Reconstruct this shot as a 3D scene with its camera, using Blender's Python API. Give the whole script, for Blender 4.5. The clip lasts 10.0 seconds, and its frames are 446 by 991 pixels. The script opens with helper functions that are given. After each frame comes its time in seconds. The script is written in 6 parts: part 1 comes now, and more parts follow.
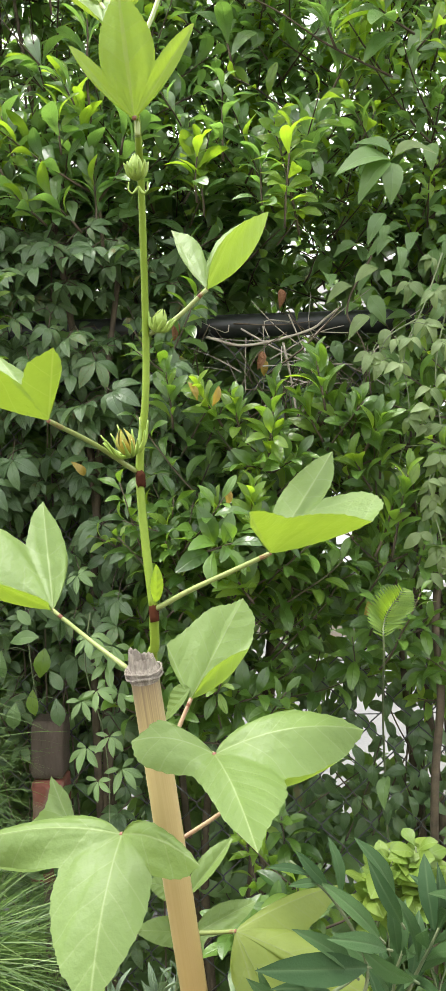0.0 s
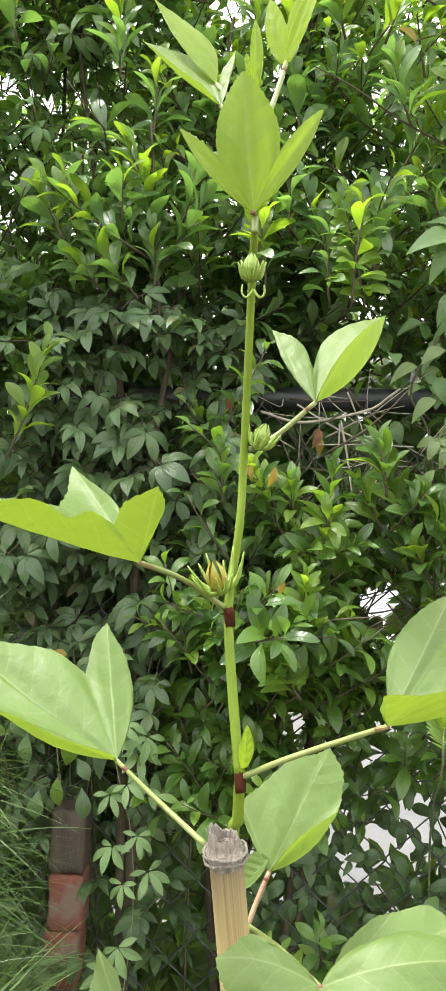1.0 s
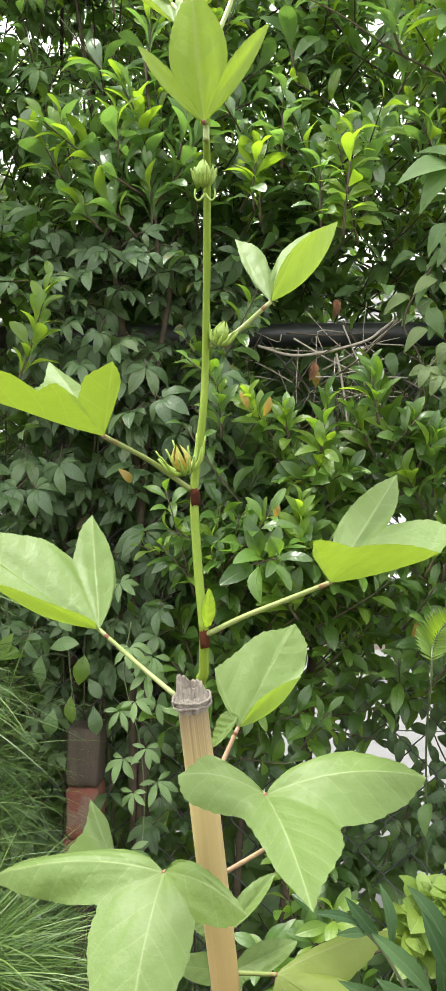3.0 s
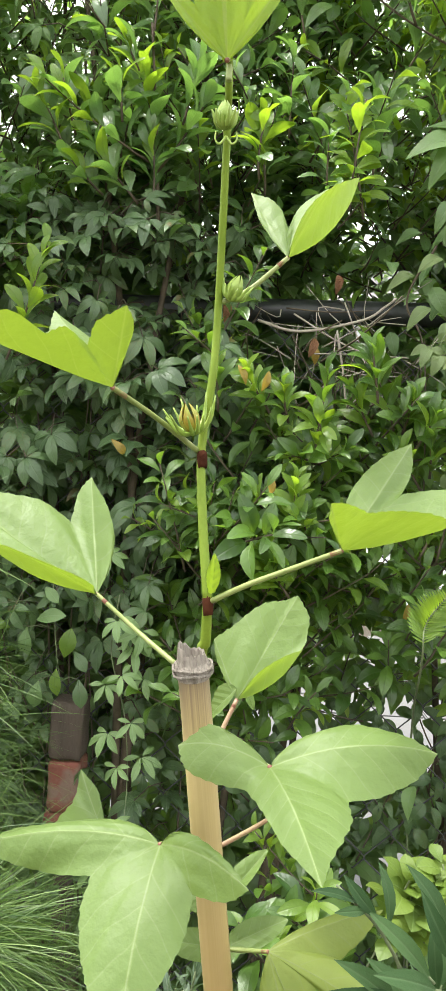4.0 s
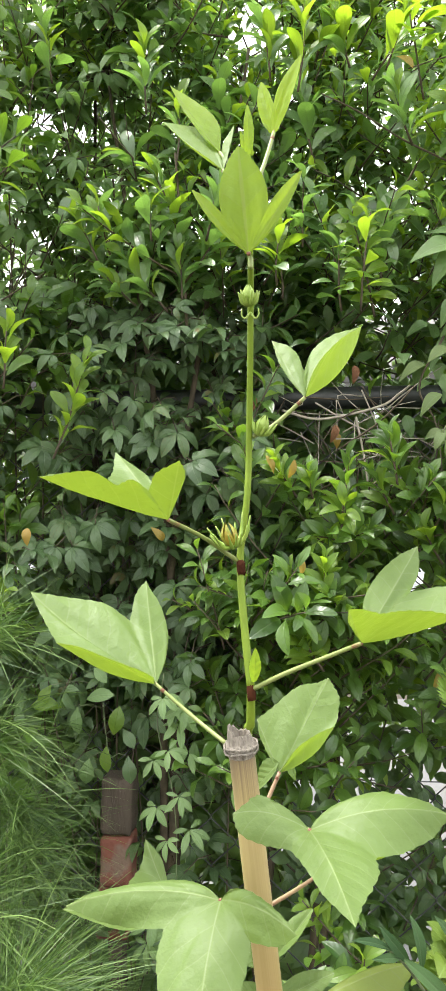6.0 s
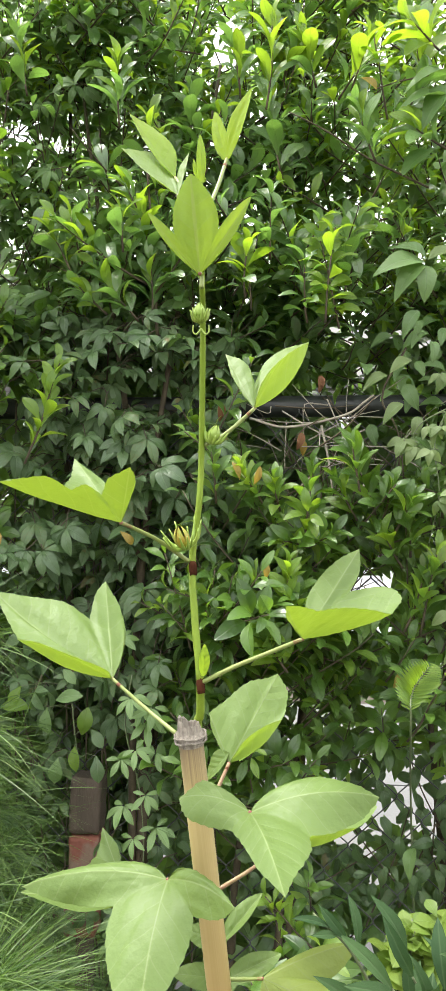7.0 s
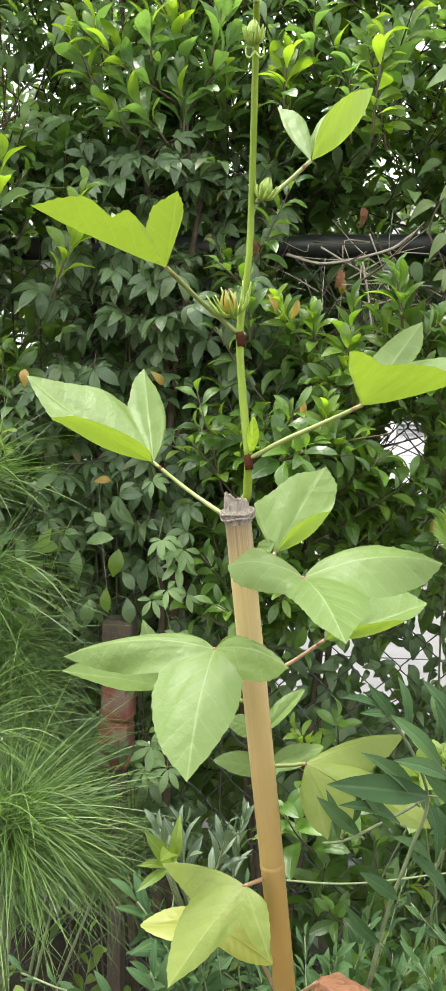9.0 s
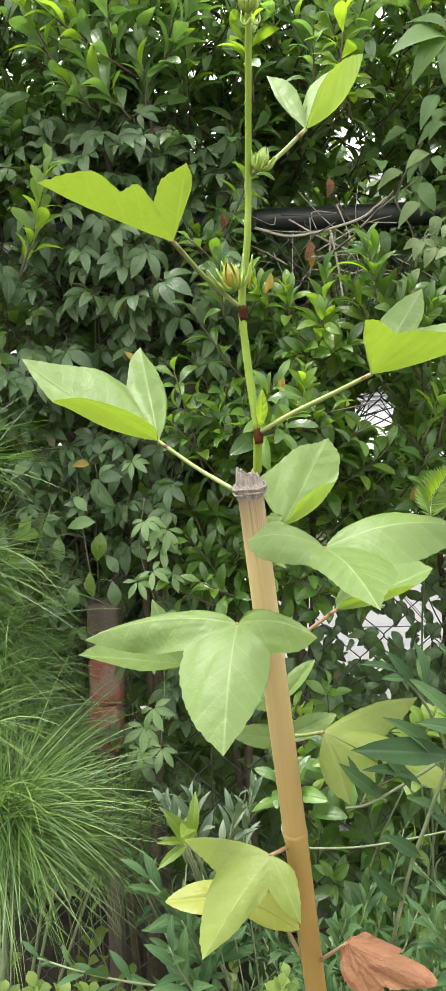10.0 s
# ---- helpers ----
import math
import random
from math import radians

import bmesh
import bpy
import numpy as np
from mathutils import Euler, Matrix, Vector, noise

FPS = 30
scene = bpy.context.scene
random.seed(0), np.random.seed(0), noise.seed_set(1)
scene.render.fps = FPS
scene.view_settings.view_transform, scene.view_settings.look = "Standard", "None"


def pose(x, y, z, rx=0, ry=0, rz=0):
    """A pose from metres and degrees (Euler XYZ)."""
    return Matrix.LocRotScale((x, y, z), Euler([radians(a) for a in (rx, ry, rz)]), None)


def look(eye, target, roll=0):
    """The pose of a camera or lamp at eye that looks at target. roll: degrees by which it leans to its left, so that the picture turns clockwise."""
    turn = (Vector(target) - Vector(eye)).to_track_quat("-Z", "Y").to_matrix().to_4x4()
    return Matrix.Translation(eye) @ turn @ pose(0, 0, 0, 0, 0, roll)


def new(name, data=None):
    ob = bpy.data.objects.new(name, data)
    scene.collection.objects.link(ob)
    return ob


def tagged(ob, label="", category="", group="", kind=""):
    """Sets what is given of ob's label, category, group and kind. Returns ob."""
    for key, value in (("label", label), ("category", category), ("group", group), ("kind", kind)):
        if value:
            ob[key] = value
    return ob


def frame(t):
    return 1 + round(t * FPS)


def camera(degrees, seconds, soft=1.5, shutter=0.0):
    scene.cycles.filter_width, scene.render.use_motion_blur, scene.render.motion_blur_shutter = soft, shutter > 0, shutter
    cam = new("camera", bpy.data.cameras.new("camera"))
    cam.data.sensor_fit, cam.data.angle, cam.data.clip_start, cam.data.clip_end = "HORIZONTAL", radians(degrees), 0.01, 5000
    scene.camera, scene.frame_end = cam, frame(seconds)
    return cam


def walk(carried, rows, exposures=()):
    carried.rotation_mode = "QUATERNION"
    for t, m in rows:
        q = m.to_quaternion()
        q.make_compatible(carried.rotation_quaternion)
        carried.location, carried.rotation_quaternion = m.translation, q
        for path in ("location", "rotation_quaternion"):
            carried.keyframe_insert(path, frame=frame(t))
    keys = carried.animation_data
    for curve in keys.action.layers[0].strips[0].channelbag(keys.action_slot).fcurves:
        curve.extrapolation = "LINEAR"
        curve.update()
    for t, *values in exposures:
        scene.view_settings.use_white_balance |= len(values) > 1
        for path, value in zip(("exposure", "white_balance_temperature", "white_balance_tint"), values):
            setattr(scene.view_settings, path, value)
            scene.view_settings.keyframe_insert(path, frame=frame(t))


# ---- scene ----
cam = camera(31.2, 10.0, soft=0.9)
PATH = [
    (0, (0.01, 0.06, 1.236), (-0.012, 2.06, 1.237), -1.5),
    (0.2, (-0.003, 0.072, 1.257), (0.044, 2.067, 1.398), -0.7),
    (0.5, (-0.018, 0.078, 1.286), (-0.04, 2.064, 1.517), 0.9),
    (1, (-0.034, 0.123, 1.284), (-0.108, 2.117, 1.41), 1.5),
    (1.5, (-0.041, 0.118, 1.274), (-0.135, 2.115, 1.318), 1.0),
    (2, (-0.019, 0.094, 1.266), (-0.131, 2.09, 1.314), 0.6),
    (2.5, (-0.001, 0.08, 1.254), (-0.149, 2.074, 1.298), 1.0),
    (2.7, (0.001, 0.077, 1.25), (-0.138, 2.072, 1.285), 0.4),
    (3.8, (-0.01, 0.098, 1.236), (-0.078, 2.097, 1.215), 1.9),
    (4, (-0.013, 0.098, 1.234), (-0.099, 2.095, 1.207), 2.5),
    (4.5, (-0.019, 0.106, 1.23), (-0.091, 2.103, 1.158), 3.3),
    (5, (-0.031, 0.093, 1.239), (-0.15, 2.089, 1.24), 3.5),
    (5.2, (-0.029, 0.078, 1.248), (-0.121, 2.075, 1.317), 2.2),
    (6.3, (-0.002, -0.002, 1.26), (-0.179, 1.985, 1.395), -0.2),
    (6.5, (0.005, -0.005, 1.256), (-0.14, 1.986, 1.383), 0.3),
    (7, (0.008, -0.02, 1.257), (-0.105, 1.971, 1.405), 0.4),
    (7.5, (-0.001, -0.019, 1.24), (-0.181, 1.971, 1.31), 0.5),
    (8, (-0.006, 0.002, 1.203), (-0.2, 1.993, 1.185), 0.8),
    (8.5, (-0.005, 0.013, 1.183), (-0.192, 2.002, 1.081), 0.8),
    (9, (-0.011, 0.02, 1.179), (-0.176, 2.01, 1.055), 1.0),
    (9.2, (-0.015, 0.025, 1.175), (-0.199, 2.016, 1.037), 0.8),
    (9.5, (-0.021, 0.033, 1.17), (-0.152, 2.024, 1.026), 0.5),
    (9.8, (-0.034, 0.025, 1.174), (-0.149, 2.016, 1.061), -0.8),
    (10, (-0.043, 0.019, 1.177), (-0.11, 2.01, 1.0), -1.6),
]
walk(cam, [(t, look(eye, target, roll)) for t, eye, target, roll in PATH])

# ---------------- light ----------------
SUN_EL, SUN_AZ = 70.0, -98.0
world = bpy.data.worlds.new("overcast_sky")
scene.world = world
world.use_nodes = True
wn, wl = world.node_tree.nodes, world.node_tree.links
sky = wn.new("ShaderNodeTexSky")
sky.sky_type = "NISHITA"
sky.sun_disc = False
sky.sun_elevation, sky.sun_rotation = radians(SUN_EL), radians(SUN_AZ)
sky.air_density, sky.dust_density, sky.ozone_density = 1.0, 4.0, 1.0
haze = wn.new("ShaderNodeMixRGB")          # thin white cloud over the blue
haze.inputs[0].default_value = 0.8
haze.inputs[2].default_value = (10.0, 9.95, 9.7, 1)
wl.new(sky.outputs[0], haze.inputs[1])
wl.new(haze.outputs[0], wn["Background"].inputs[0])
wn["Background"].inputs[1].default_value = 0.15

sun_data = bpy.data.lights.new("sun", "SUN")
sun_data.energy, sun_data.angle, sun_data.color = 3.0, radians(12), (1.0, 0.97, 0.92)
sun = new("sun", sun_data)
_e, _a = radians(SUN_EL), radians(SUN_AZ)
sun.matrix_world = look((3 * math.sin(_a) * math.cos(_e), 3 * math.cos(_a) * math.cos(_e), 3 * math.sin(_e)), (0, 0, 0))
scene.view_settings.exposure = 1.34


# ---------------- materials ----------------
def nodes_of(name):
    m = bpy.data.materials.new(name)
    m.use_nodes = True
    nt = m.node_tree
    return m, nt, nt.nodes["Principled BSDF"], nt.nodes["Material Output"]


def link(nt, a, b):
    nt.links.new(a, b)


def math_node(nt, op, a, b=None):
    n = nt.nodes.new("ShaderNodeMath")
    n.operation = op
    for i, v in enumerate((a, b)):
        if v is None:
            continue
        if isinstance(v, (int, float)):
            n.inputs[i].default_value = v
        else:
            link(nt, v, n.inputs[i])
    return n.outputs[0]


def mix_rgb(nt, fac, a, b, mode="MIX"):
    n = nt.nodes.new("ShaderNodeMixRGB")
    n.blend_type = mode
    for i, v in enumerate((fac, a, b)):
        if isinstance(v, (int, float)):
            n.inputs[i].default_value = v
        elif isinstance(v, tuple):
            n.inputs[i].default_value = (*v, 1)
        else:
            link(nt, v, n.inputs[i])
    return n.outputs[0]


def noise_tex(nt, scale, detail=3.0, coord="Object", rough=0.55):
    tc = nt.nodes.new("ShaderNodeTexCoord")
    n = nt.nodes.new("ShaderNodeTexNoise")
    n.inputs["Scale"].default_value, n.inputs["Detail"].default_value, n.inputs["Roughness"].default_value = scale, detail, rough
    link(nt, tc.outputs[coord], n.inputs["Vector"])
    return n.outputs["Fac"]


def ramp(nt, fac, stops):
    n = nt.nodes.new("ShaderNodeValToRGB")
    e = n.color_ramp.elements
    while len(e) < len(stops):
        e.new(0.5)
    for el, (p, c) in zip(e, stops):
        el.position, el.color = p, (*c, 1)
    link(nt, fac, n.inputs[0])
    return n.outputs[0]


def bump_node(nt, bsdf, height, strength, dist=0.002):
    b = nt.nodes.new("ShaderNodeBump")
    b.inputs["Strength"].default_value, b.inputs["Distance"].default_value = strength, dist
    link(nt, height, b.inputs["Height"])
    link(nt, b.outputs[0], bsdf.inputs["Normal"])
    return b.outputs[0]


def leaf_material(name, dark, light, glow, rough, through_light, vein=0.35, vein_colour=(0.35, 0.45, 0.15), blemish=None, side_veins=7.0, spec=0.5, crinkle=0.0):
    """A thin leaf: a glossy skin over flesh that lets light through, with a midrib and side veins along the leaf's own UV."""
    m, nt, p, out = nodes_of(name)
    geo, info = nt.nodes.new("ShaderNodeNewGeometry"), nt.nodes.new("ShaderNodeObjectInfo")
    rnd = math_node(nt, "FRACT", math_node(nt, "ADD", geo.outputs["Random Per Island"], info.outputs["Random"]))
    col = mix_rgb(nt, rnd, dark, light)
    spots = noise_tex(nt, 60.0, 3.0)
    mott = mix_rgb(nt, math_node(nt, "MULTIPLY", spots, 0.35), col, tuple(c * 0.55 for c in dark))
    uv = nt.nodes.new("ShaderNodeUVMap")
    sep = nt.nodes.new("ShaderNodeSeparateXYZ")
    link(nt, uv.outputs[0], sep.inputs[0])
    lat = math_node(nt, "ABSOLUTE", sep.outputs[0])
    rib = math_node(nt, "SMOOTH_MIN", math_node(nt, "DIVIDE", lat, 0.022), 1.0)
    rib_line = math_node(nt, "SUBTRACT", 1.0, math_node(nt, "MINIMUM", math_node(nt, "DIVIDE", lat, 0.02 if not crinkle else 0.008), 1.0))
    slant = math_node(nt, "MULTIPLY", math_node(nt, "SUBTRACT", sep.outputs[1], math_node(nt, "MULTIPLY", lat, 0.9)), side_veins)
    slant = math_node(nt, "ADD", slant, math_node(nt, "MULTIPLY", noise_tex(nt, 35.0, 1.0), 0.7 if crinkle else 0.2))
    saw = math_node(nt, "ABSOLUTE", math_node(nt, "SUBTRACT", math_node(nt, "FRACT", slant), 0.5))
    side = math_node(nt, "SUBTRACT", 1.0, math_node(nt, "MINIMUM", math_node(nt, "DIVIDE", saw, 0.06 if not crinkle else 0.05), 1.0))
    veins = math_node(nt, "MAXIMUM", rib_line, math_node(nt, "MULTIPLY", side, 0.22 if not crinkle else 0.48))
    col2 = mix_rgb(nt, math_node(nt, "MULTIPLY", veins, vein), mott, vein_colour)
    if blemish:
        big = noise_tex(nt, 22.0, 4.0)
        mask = math_node(nt, "GREATER_THAN", math_node(nt, "ADD", big, math_node(nt, "MULTIPLY", rnd, 0.18)), 0.76)
        col2 = mix_rgb(nt, math_node(nt, "MULTIPLY", mask, 0.7), col2, blemish)
    link(nt, col2, p.inputs["Base Color"])
    p.inputs["Specular IOR Level"].default_value = spec
    rr = math_node(nt, "ADD", math_node(nt, "MULTIPLY", spots, 0.2), rough - 0.1)
    link(nt, rr, p.inputs["Roughness"])
    height = math_node(nt, "ADD", math_node(nt, "MULTIPLY", saw, 0.8), math_node(nt, "ADD", math_node(nt, "MULTIPLY", rib, 0.12 if crinkle else 1.0), math_node(nt, "MULTIPLY", spots, 0.8)))
    if crinkle:
        height = math_node(nt, "ADD", height, math_node(nt, "MULTIPLY", noise_tex(nt, 170.0, 3.0), crinkle))
    nrm = bump_node(nt, p, height, 0.55 if crinkle else 0.35, 0.0012)
    tr = nt.nodes.new("ShaderNodeBsdfTranslucent")
    link(nt, mix_rgb(nt, math_node(nt, "MULTIPLY", veins, vein), mix_rgb(nt, rnd, glow, tuple(min(1.0, c * 1.35) for c in glow)), tuple(0.8 * c for c in glow)), tr.inputs[0])
    link(nt, nrm, tr.inputs["Normal"])
    mix = nt.nodes.new("ShaderNodeMixShader")
    mix.inputs[0].default_value = through_light
    link(nt, p.outputs[0], mix.inputs[1])
    link(nt, tr.outputs[0], mix.inputs[2])
    link(nt, mix.outputs[0], out.inputs[0])
    return m


def rough_material(name, a, b, rough=0.8, scale=20.0, fine=140.0, bump=0.4, metal=0.0, third=None, stretch=None):
    """Stone, soil, bark, paint: two colours mixed at two scales, with relief."""
    m, nt, p, out = nodes_of(name)
    tc = nt.nodes.new("ShaderNodeTexCoord")
    mp = nt.nodes.new("ShaderNodeMapping")
    link(nt, tc.outputs["Object"], mp.inputs[0])
    if stretch:
        mp.inputs["Scale"].default_value = stretch
    n1, n2 = nt.nodes.new("ShaderNodeTexNoise"), nt.nodes.new("ShaderNodeTexNoise")
    for n, s in ((n1, scale), (n2, fine)):
        n.inputs["Scale"].default_value, n.inputs["Detail"].default_value = s, 5.0
        link(nt, mp.outputs[0], n.inputs["Vector"])
    info = nt.nodes.new("ShaderNodeObjectInfo")
    c = ramp(nt, n1.outputs["Fac"], [(0.32, a), (0.68, b)])
    c = mix_rgb(nt, math_node(nt, "MULTIPLY", n2.outputs["Fac"], 0.5), c, tuple(v * 0.6 for v in a))
    c = mix_rgb(nt, math_node(nt, "MULTIPLY", info.outputs["Random"], 0.25), c, b)
    if third:
        n3 = nt.nodes.new("ShaderNodeTexNoise")
        n3.inputs["Scale"].default_value, n3.inputs["Detail"].default_value = scale * 0.6, 6.0
        link(nt, tc.outputs["Object"], n3.inputs["Vector"])
        c = mix_rgb(nt, ramp(nt, n3.outputs["Fac"], [(0.52, (0, 0, 0)), (0.60, (1, 1, 1))]), c, third)
    link(nt, c, p.inputs["Base Color"])
    link(nt, math_node(nt, "ADD", math_node(nt, "MULTIPLY", n2.outputs["Fac"], 0.2), rough - 0.1), p.inputs["Roughness"])
    p.inputs["Metallic"].default_value = metal
    bump_node(nt, p, math_node(nt, "ADD", n1.outputs["Fac"], n2.outputs["Fac"]), bump, 0.003)
    return m


M_HIB = leaf_material("hibiscus_leaf", (0.120, 0.192, 0.046), (0.143, 0.223, 0.055), (0.22, 0.32, 0.02), 0.57, 0.36, 0.85, (0.24, 0.31, 0.12), side_veins=6.0, spec=0.58, crinkle=1.0)
M_HIB_Y = leaf_material("hibiscus_young_leaf", (0.17, 0.27, 0.028), (0.20, 0.30, 0.034), (0.37, 0.52, 0.025), 0.55, 0.50, 0.75, (0.28, 0.34, 0.09), side_veins=5.0, spec=0.4, crinkle=0.8)
M_HIB_L = leaf_material("hibiscus_light_leaf", (0.135, 0.185, 0.036), (0.165, 0.215, 0.045), (0.32, 0.40, 0.022), 0.52, 0.34, 0.8, (0.25, 0.30, 0.10), side_veins=5.0, spec=0.4, crinkle=0.9)
M_HIB_YELLOW = leaf_material("hibiscus_yellowing_leaf", (0.22, 0.26, 0.04), (0.28, 0.30, 0.045), (0.42, 0.44, 0.03), 0.5, 0.4, 0.5, (0.36, 0.4, 0.16))
M_SHRUB = leaf_material("glossy_shrub_leaf", (0.026, 0.066, 0.014), (0.110, 0.205, 0.034), (0.22, 0.40, 0.025), 0.36, 0.32, 0.35, (0.13, 0.20, 0.06), spec=0.6)
# Naturally lighter leaf, its colour raised further for haze over the hedge top.
M_ROUND = leaf_material("round_tree_leaf_hazed", (0.085, 0.165, 0.058), (0.155, 0.255, 0.085), (0.23, 0.42, 0.065), 0.30, 0.40, 0.35, (0.20, 0.28, 0.12), spec=1.0)
# New leaves, and leaves with backlight put into their yellow-green.
M_SHRUB_Y = leaf_material("shrub_new_and_backlit_leaf", (0.11, 0.20, 0.032), (0.18, 0.275, 0.05), (0.34, 0.52, 0.025), 0.32, 0.48, 0.35, (0.25, 0.33, 0.1))
M_SHRUB_O = leaf_material("shrub_orange_leaf", (0.27, 0.20, 0.03), (0.34, 0.22, 0.04), (0.45, 0.32, 0.04), 0.4, 0.35, 0.3, (0.4, 0.3, 0.1))
M_CREEPER = leaf_material("creeper_leaf", (0.062, 0.112, 0.046), (0.115, 0.185, 0.078), (0.16, 0.30, 0.045), 0.38, 0.26, 0.5, (0.17, 0.25, 0.12), blemish=(0.16, 0.10, 0.04))
M_CREEPER_P = leaf_material("creeper_olive_leaf", (0.125, 0.185, 0.070), (0.19, 0.25, 0.105), (0.26, 0.38, 0.06), 0.5, 0.30, 0.5, (0.26, 0.33, 0.16), spec=0.4)
M_CREEPER_L = leaf_material("creeper_pale_leaf", (0.105, 0.185, 0.068), (0.155, 0.25, 0.088), (0.22, 0.38, 0.06), 0.45, 0.28, 0.5, (0.24, 0.33, 0.16))
# Copy of the pale creeper leaf, with caught light put into its colour.
M_STAR = leaf_material("creeper_lit_leaf", (0.135, 0.225, 0.080), (0.175, 0.275, 0.100), (0.26, 0.42, 0.06), 0.45, 0.30, 0.5, (0.27, 0.36, 0.18))
M_OLIVE = leaf_material("narrow_leaf", (0.026, 0.064, 0.022), (0.062, 0.120, 0.040), (0.07, 0.15, 0.035), 0.58, 0.20, 0.4, (0.10, 0.15, 0.07), side_veins=1.0, spec=0.2)
M_SILVER = leaf_material("silvery_narrow_leaf", (0.060, 0.100, 0.056), (0.120, 0.165, 0.098), (0.14, 0.24, 0.07), 0.45, 0.18, 0.4, (0.22, 0.27, 0.18), side_veins=1.0, spec=0.5)
M_WEED = leaf_material("low_weed_leaf", (0.085, 0.15, 0.022), (0.175, 0.245, 0.040), (0.24, 0.36, 0.03), 0.5, 0.35, 0.35, (0.25, 0.36, 0.12))
M_GRASS = leaf_material("needle_grass", (0.030, 0.075, 0.018), (0.190, 0.295, 0.075), (0.17, 0.31, 0.045), 0.42, 0.26, 0.0)
M_DRYLEAF = leaf_material("dry_leaf", (0.23, 0.10, 0.05), (0.34, 0.17, 0.085), (0.42, 0.17, 0.05), 0.75, 0.2, 0.6, (0.16, 0.07, 0.035), blemish=(0.30, 0.19, 0.11), crinkle=4.0)
# Shaded leaves painted paler than the near hedge; haze is put into the colour.
M_FAR_HAZED = leaf_material("far_tree_leaf", (0.095, 0.165, 0.068), (0.165, 0.255, 0.095), (0.26, 0.44, 0.06), 0.36, 0.38, 0.2, (0.17, 0.24, 0.09))

M_STEM = rough_material("green_stem", (0.125, 0.195, 0.014), (0.170, 0.245, 0.022), 0.55, 60, 600, 0.15)
M_PET = rough_material("petiole", (0.18, 0.235, 0.06), (0.24, 0.28, 0.09), 0.45, 50, 500, 0.15)
M_RED = rough_material("red_petiole", (0.20, 0.065, 0.045), (0.26, 0.13, 0.07), 0.45, 60, 500, 0.15)
M_PINK = rough_material("pink_petiole", (0.27, 0.155, 0.095), (0.33, 0.24, 0.13), 0.45, 60, 500, 0.15)
M_NODE = rough_material("dark_red_node", (0.030, 0.009, 0.004), (0.065, 0.022, 0.009), 0.9, 160, 700, 0.3)
M_BUD = rough_material("bud_green", (0.18, 0.29, 0.035), (0.28, 0.37, 0.07), 0.5, 90, 500, 0.2)
M_BUD_O = rough_material("bud_orange", (0.33, 0.21, 0.026), (0.28, 0.34, 0.05), 0.5, 160, 500, 0.2)
for m, spec in ((M_STEM, 0.25), (M_NODE, 0.08)):
    m.node_tree.nodes["Principled BSDF"].inputs["Specular IOR Level"].default_value = spec


def cane_material():
    """Smooth tan cane, streaked along its length, stained grey-brown towards its cut end (v of the UV runs from the end, in metres)."""
    m, nt, p, out = nodes_of("bamboo_cane")
    uv = nt.nodes.new("ShaderNodeUVMap")
    mp = nt.nodes.new("ShaderNodeMapping")
    mp.inputs["Scale"].default_value = (26, 5, 1)
    link(nt, uv.outputs[0], mp.inputs[0])
    n1, n2 = nt.nodes.new("ShaderNodeTexNoise"), nt.nodes.new("ShaderNodeTexNoise")
    n1.inputs["Scale"].default_value, n2.inputs["Scale"].default_value = 1.0, 5.0
    for n in (n1, n2):
        n.inputs["Detail"].default_value = 5.0
        link(nt, mp.outputs[0], n.inputs["Vector"])
    base = ramp(nt, n1.outputs["Fac"], [(0.3, (0.375, 0.292, 0.125)), (0.7, (0.430, 0.340, 0.160))])
    base = mix_rgb(nt, math_node(nt, "MULTIPLY", n2.outputs["Fac"], 0.07), base, (0.22, 0.13, 0.06))
    sep = nt.nodes.new("ShaderNodeSeparateXYZ")
    link(nt, uv.outputs[0], sep.inputs[0])
    golden = ramp(nt, sep.outputs[1], [(0.08, (0, 0, 0)), (0.30, (1, 1, 1))])
    base = mix_rgb(nt, math_node(nt, "MULTIPLY", golden, 0.92), base, (0.250, 0.152, 0.036))
    edge = math_node(nt, "ADD", math_node(nt, "MULTIPLY", sep.outputs[1], 13.0), math_node(nt, "MULTIPLY", n1.outputs["Fac"], 0.9))
    stain = ramp(nt, edge, [(0.45, (1, 1, 1)), (1.0, (0, 0, 0))])
    link(nt, mix_rgb(nt, math_node(nt, "MULTIPLY", stain, 0.8), base, (0.12, 0.085, 0.065)), p.inputs["Base Color"])
    p.inputs["Roughness"].default_value = 0.38
    bump_node(nt, p, n2.outputs["Fac"], 0.03, 0.001)
    return m


M_CANE = cane_material()
M_CANE_END = rough_material("weathered_cane_end", (0.20, 0.172, 0.140), (0.40, 0.355, 0.295), 0.85, 70, 300, 0.8, stretch=(6, 6, 1.0))
M_TWIG = rough_material("shrub_twig", (0.055, 0.042, 0.026), (0.12, 0.09, 0.055), 0.8, 60, 400, 0.4)
M_TWIG_G = rough_material("green_twig", (0.10, 0.14, 0.06), (0.19, 0.22, 0.11), 0.65, 60, 400, 0.3)
M_DEAD = rough_material("dead_twig", (0.30, 0.26, 0.21), (0.46, 0.41, 0.34), 0.85, 60, 400, 0.4)
M_FENCE = rough_material("black_coated_wire", (0.035, 0.038, 0.036), (0.07, 0.075, 0.072), 0.40, 50, 400, 0.1)
M_RAIL = rough_material("black_coated_rail", (0.014, 0.016, 0.016), (0.04, 0.043, 0.043), 0.40, 12, 200, 0.12)
M_POST = rough_material("weathered_post", (0.065, 0.047, 0.036), (0.115, 0.085, 0.068), 0.85, 14, 120, 0.6, stretch=(3, 3, 0.6))
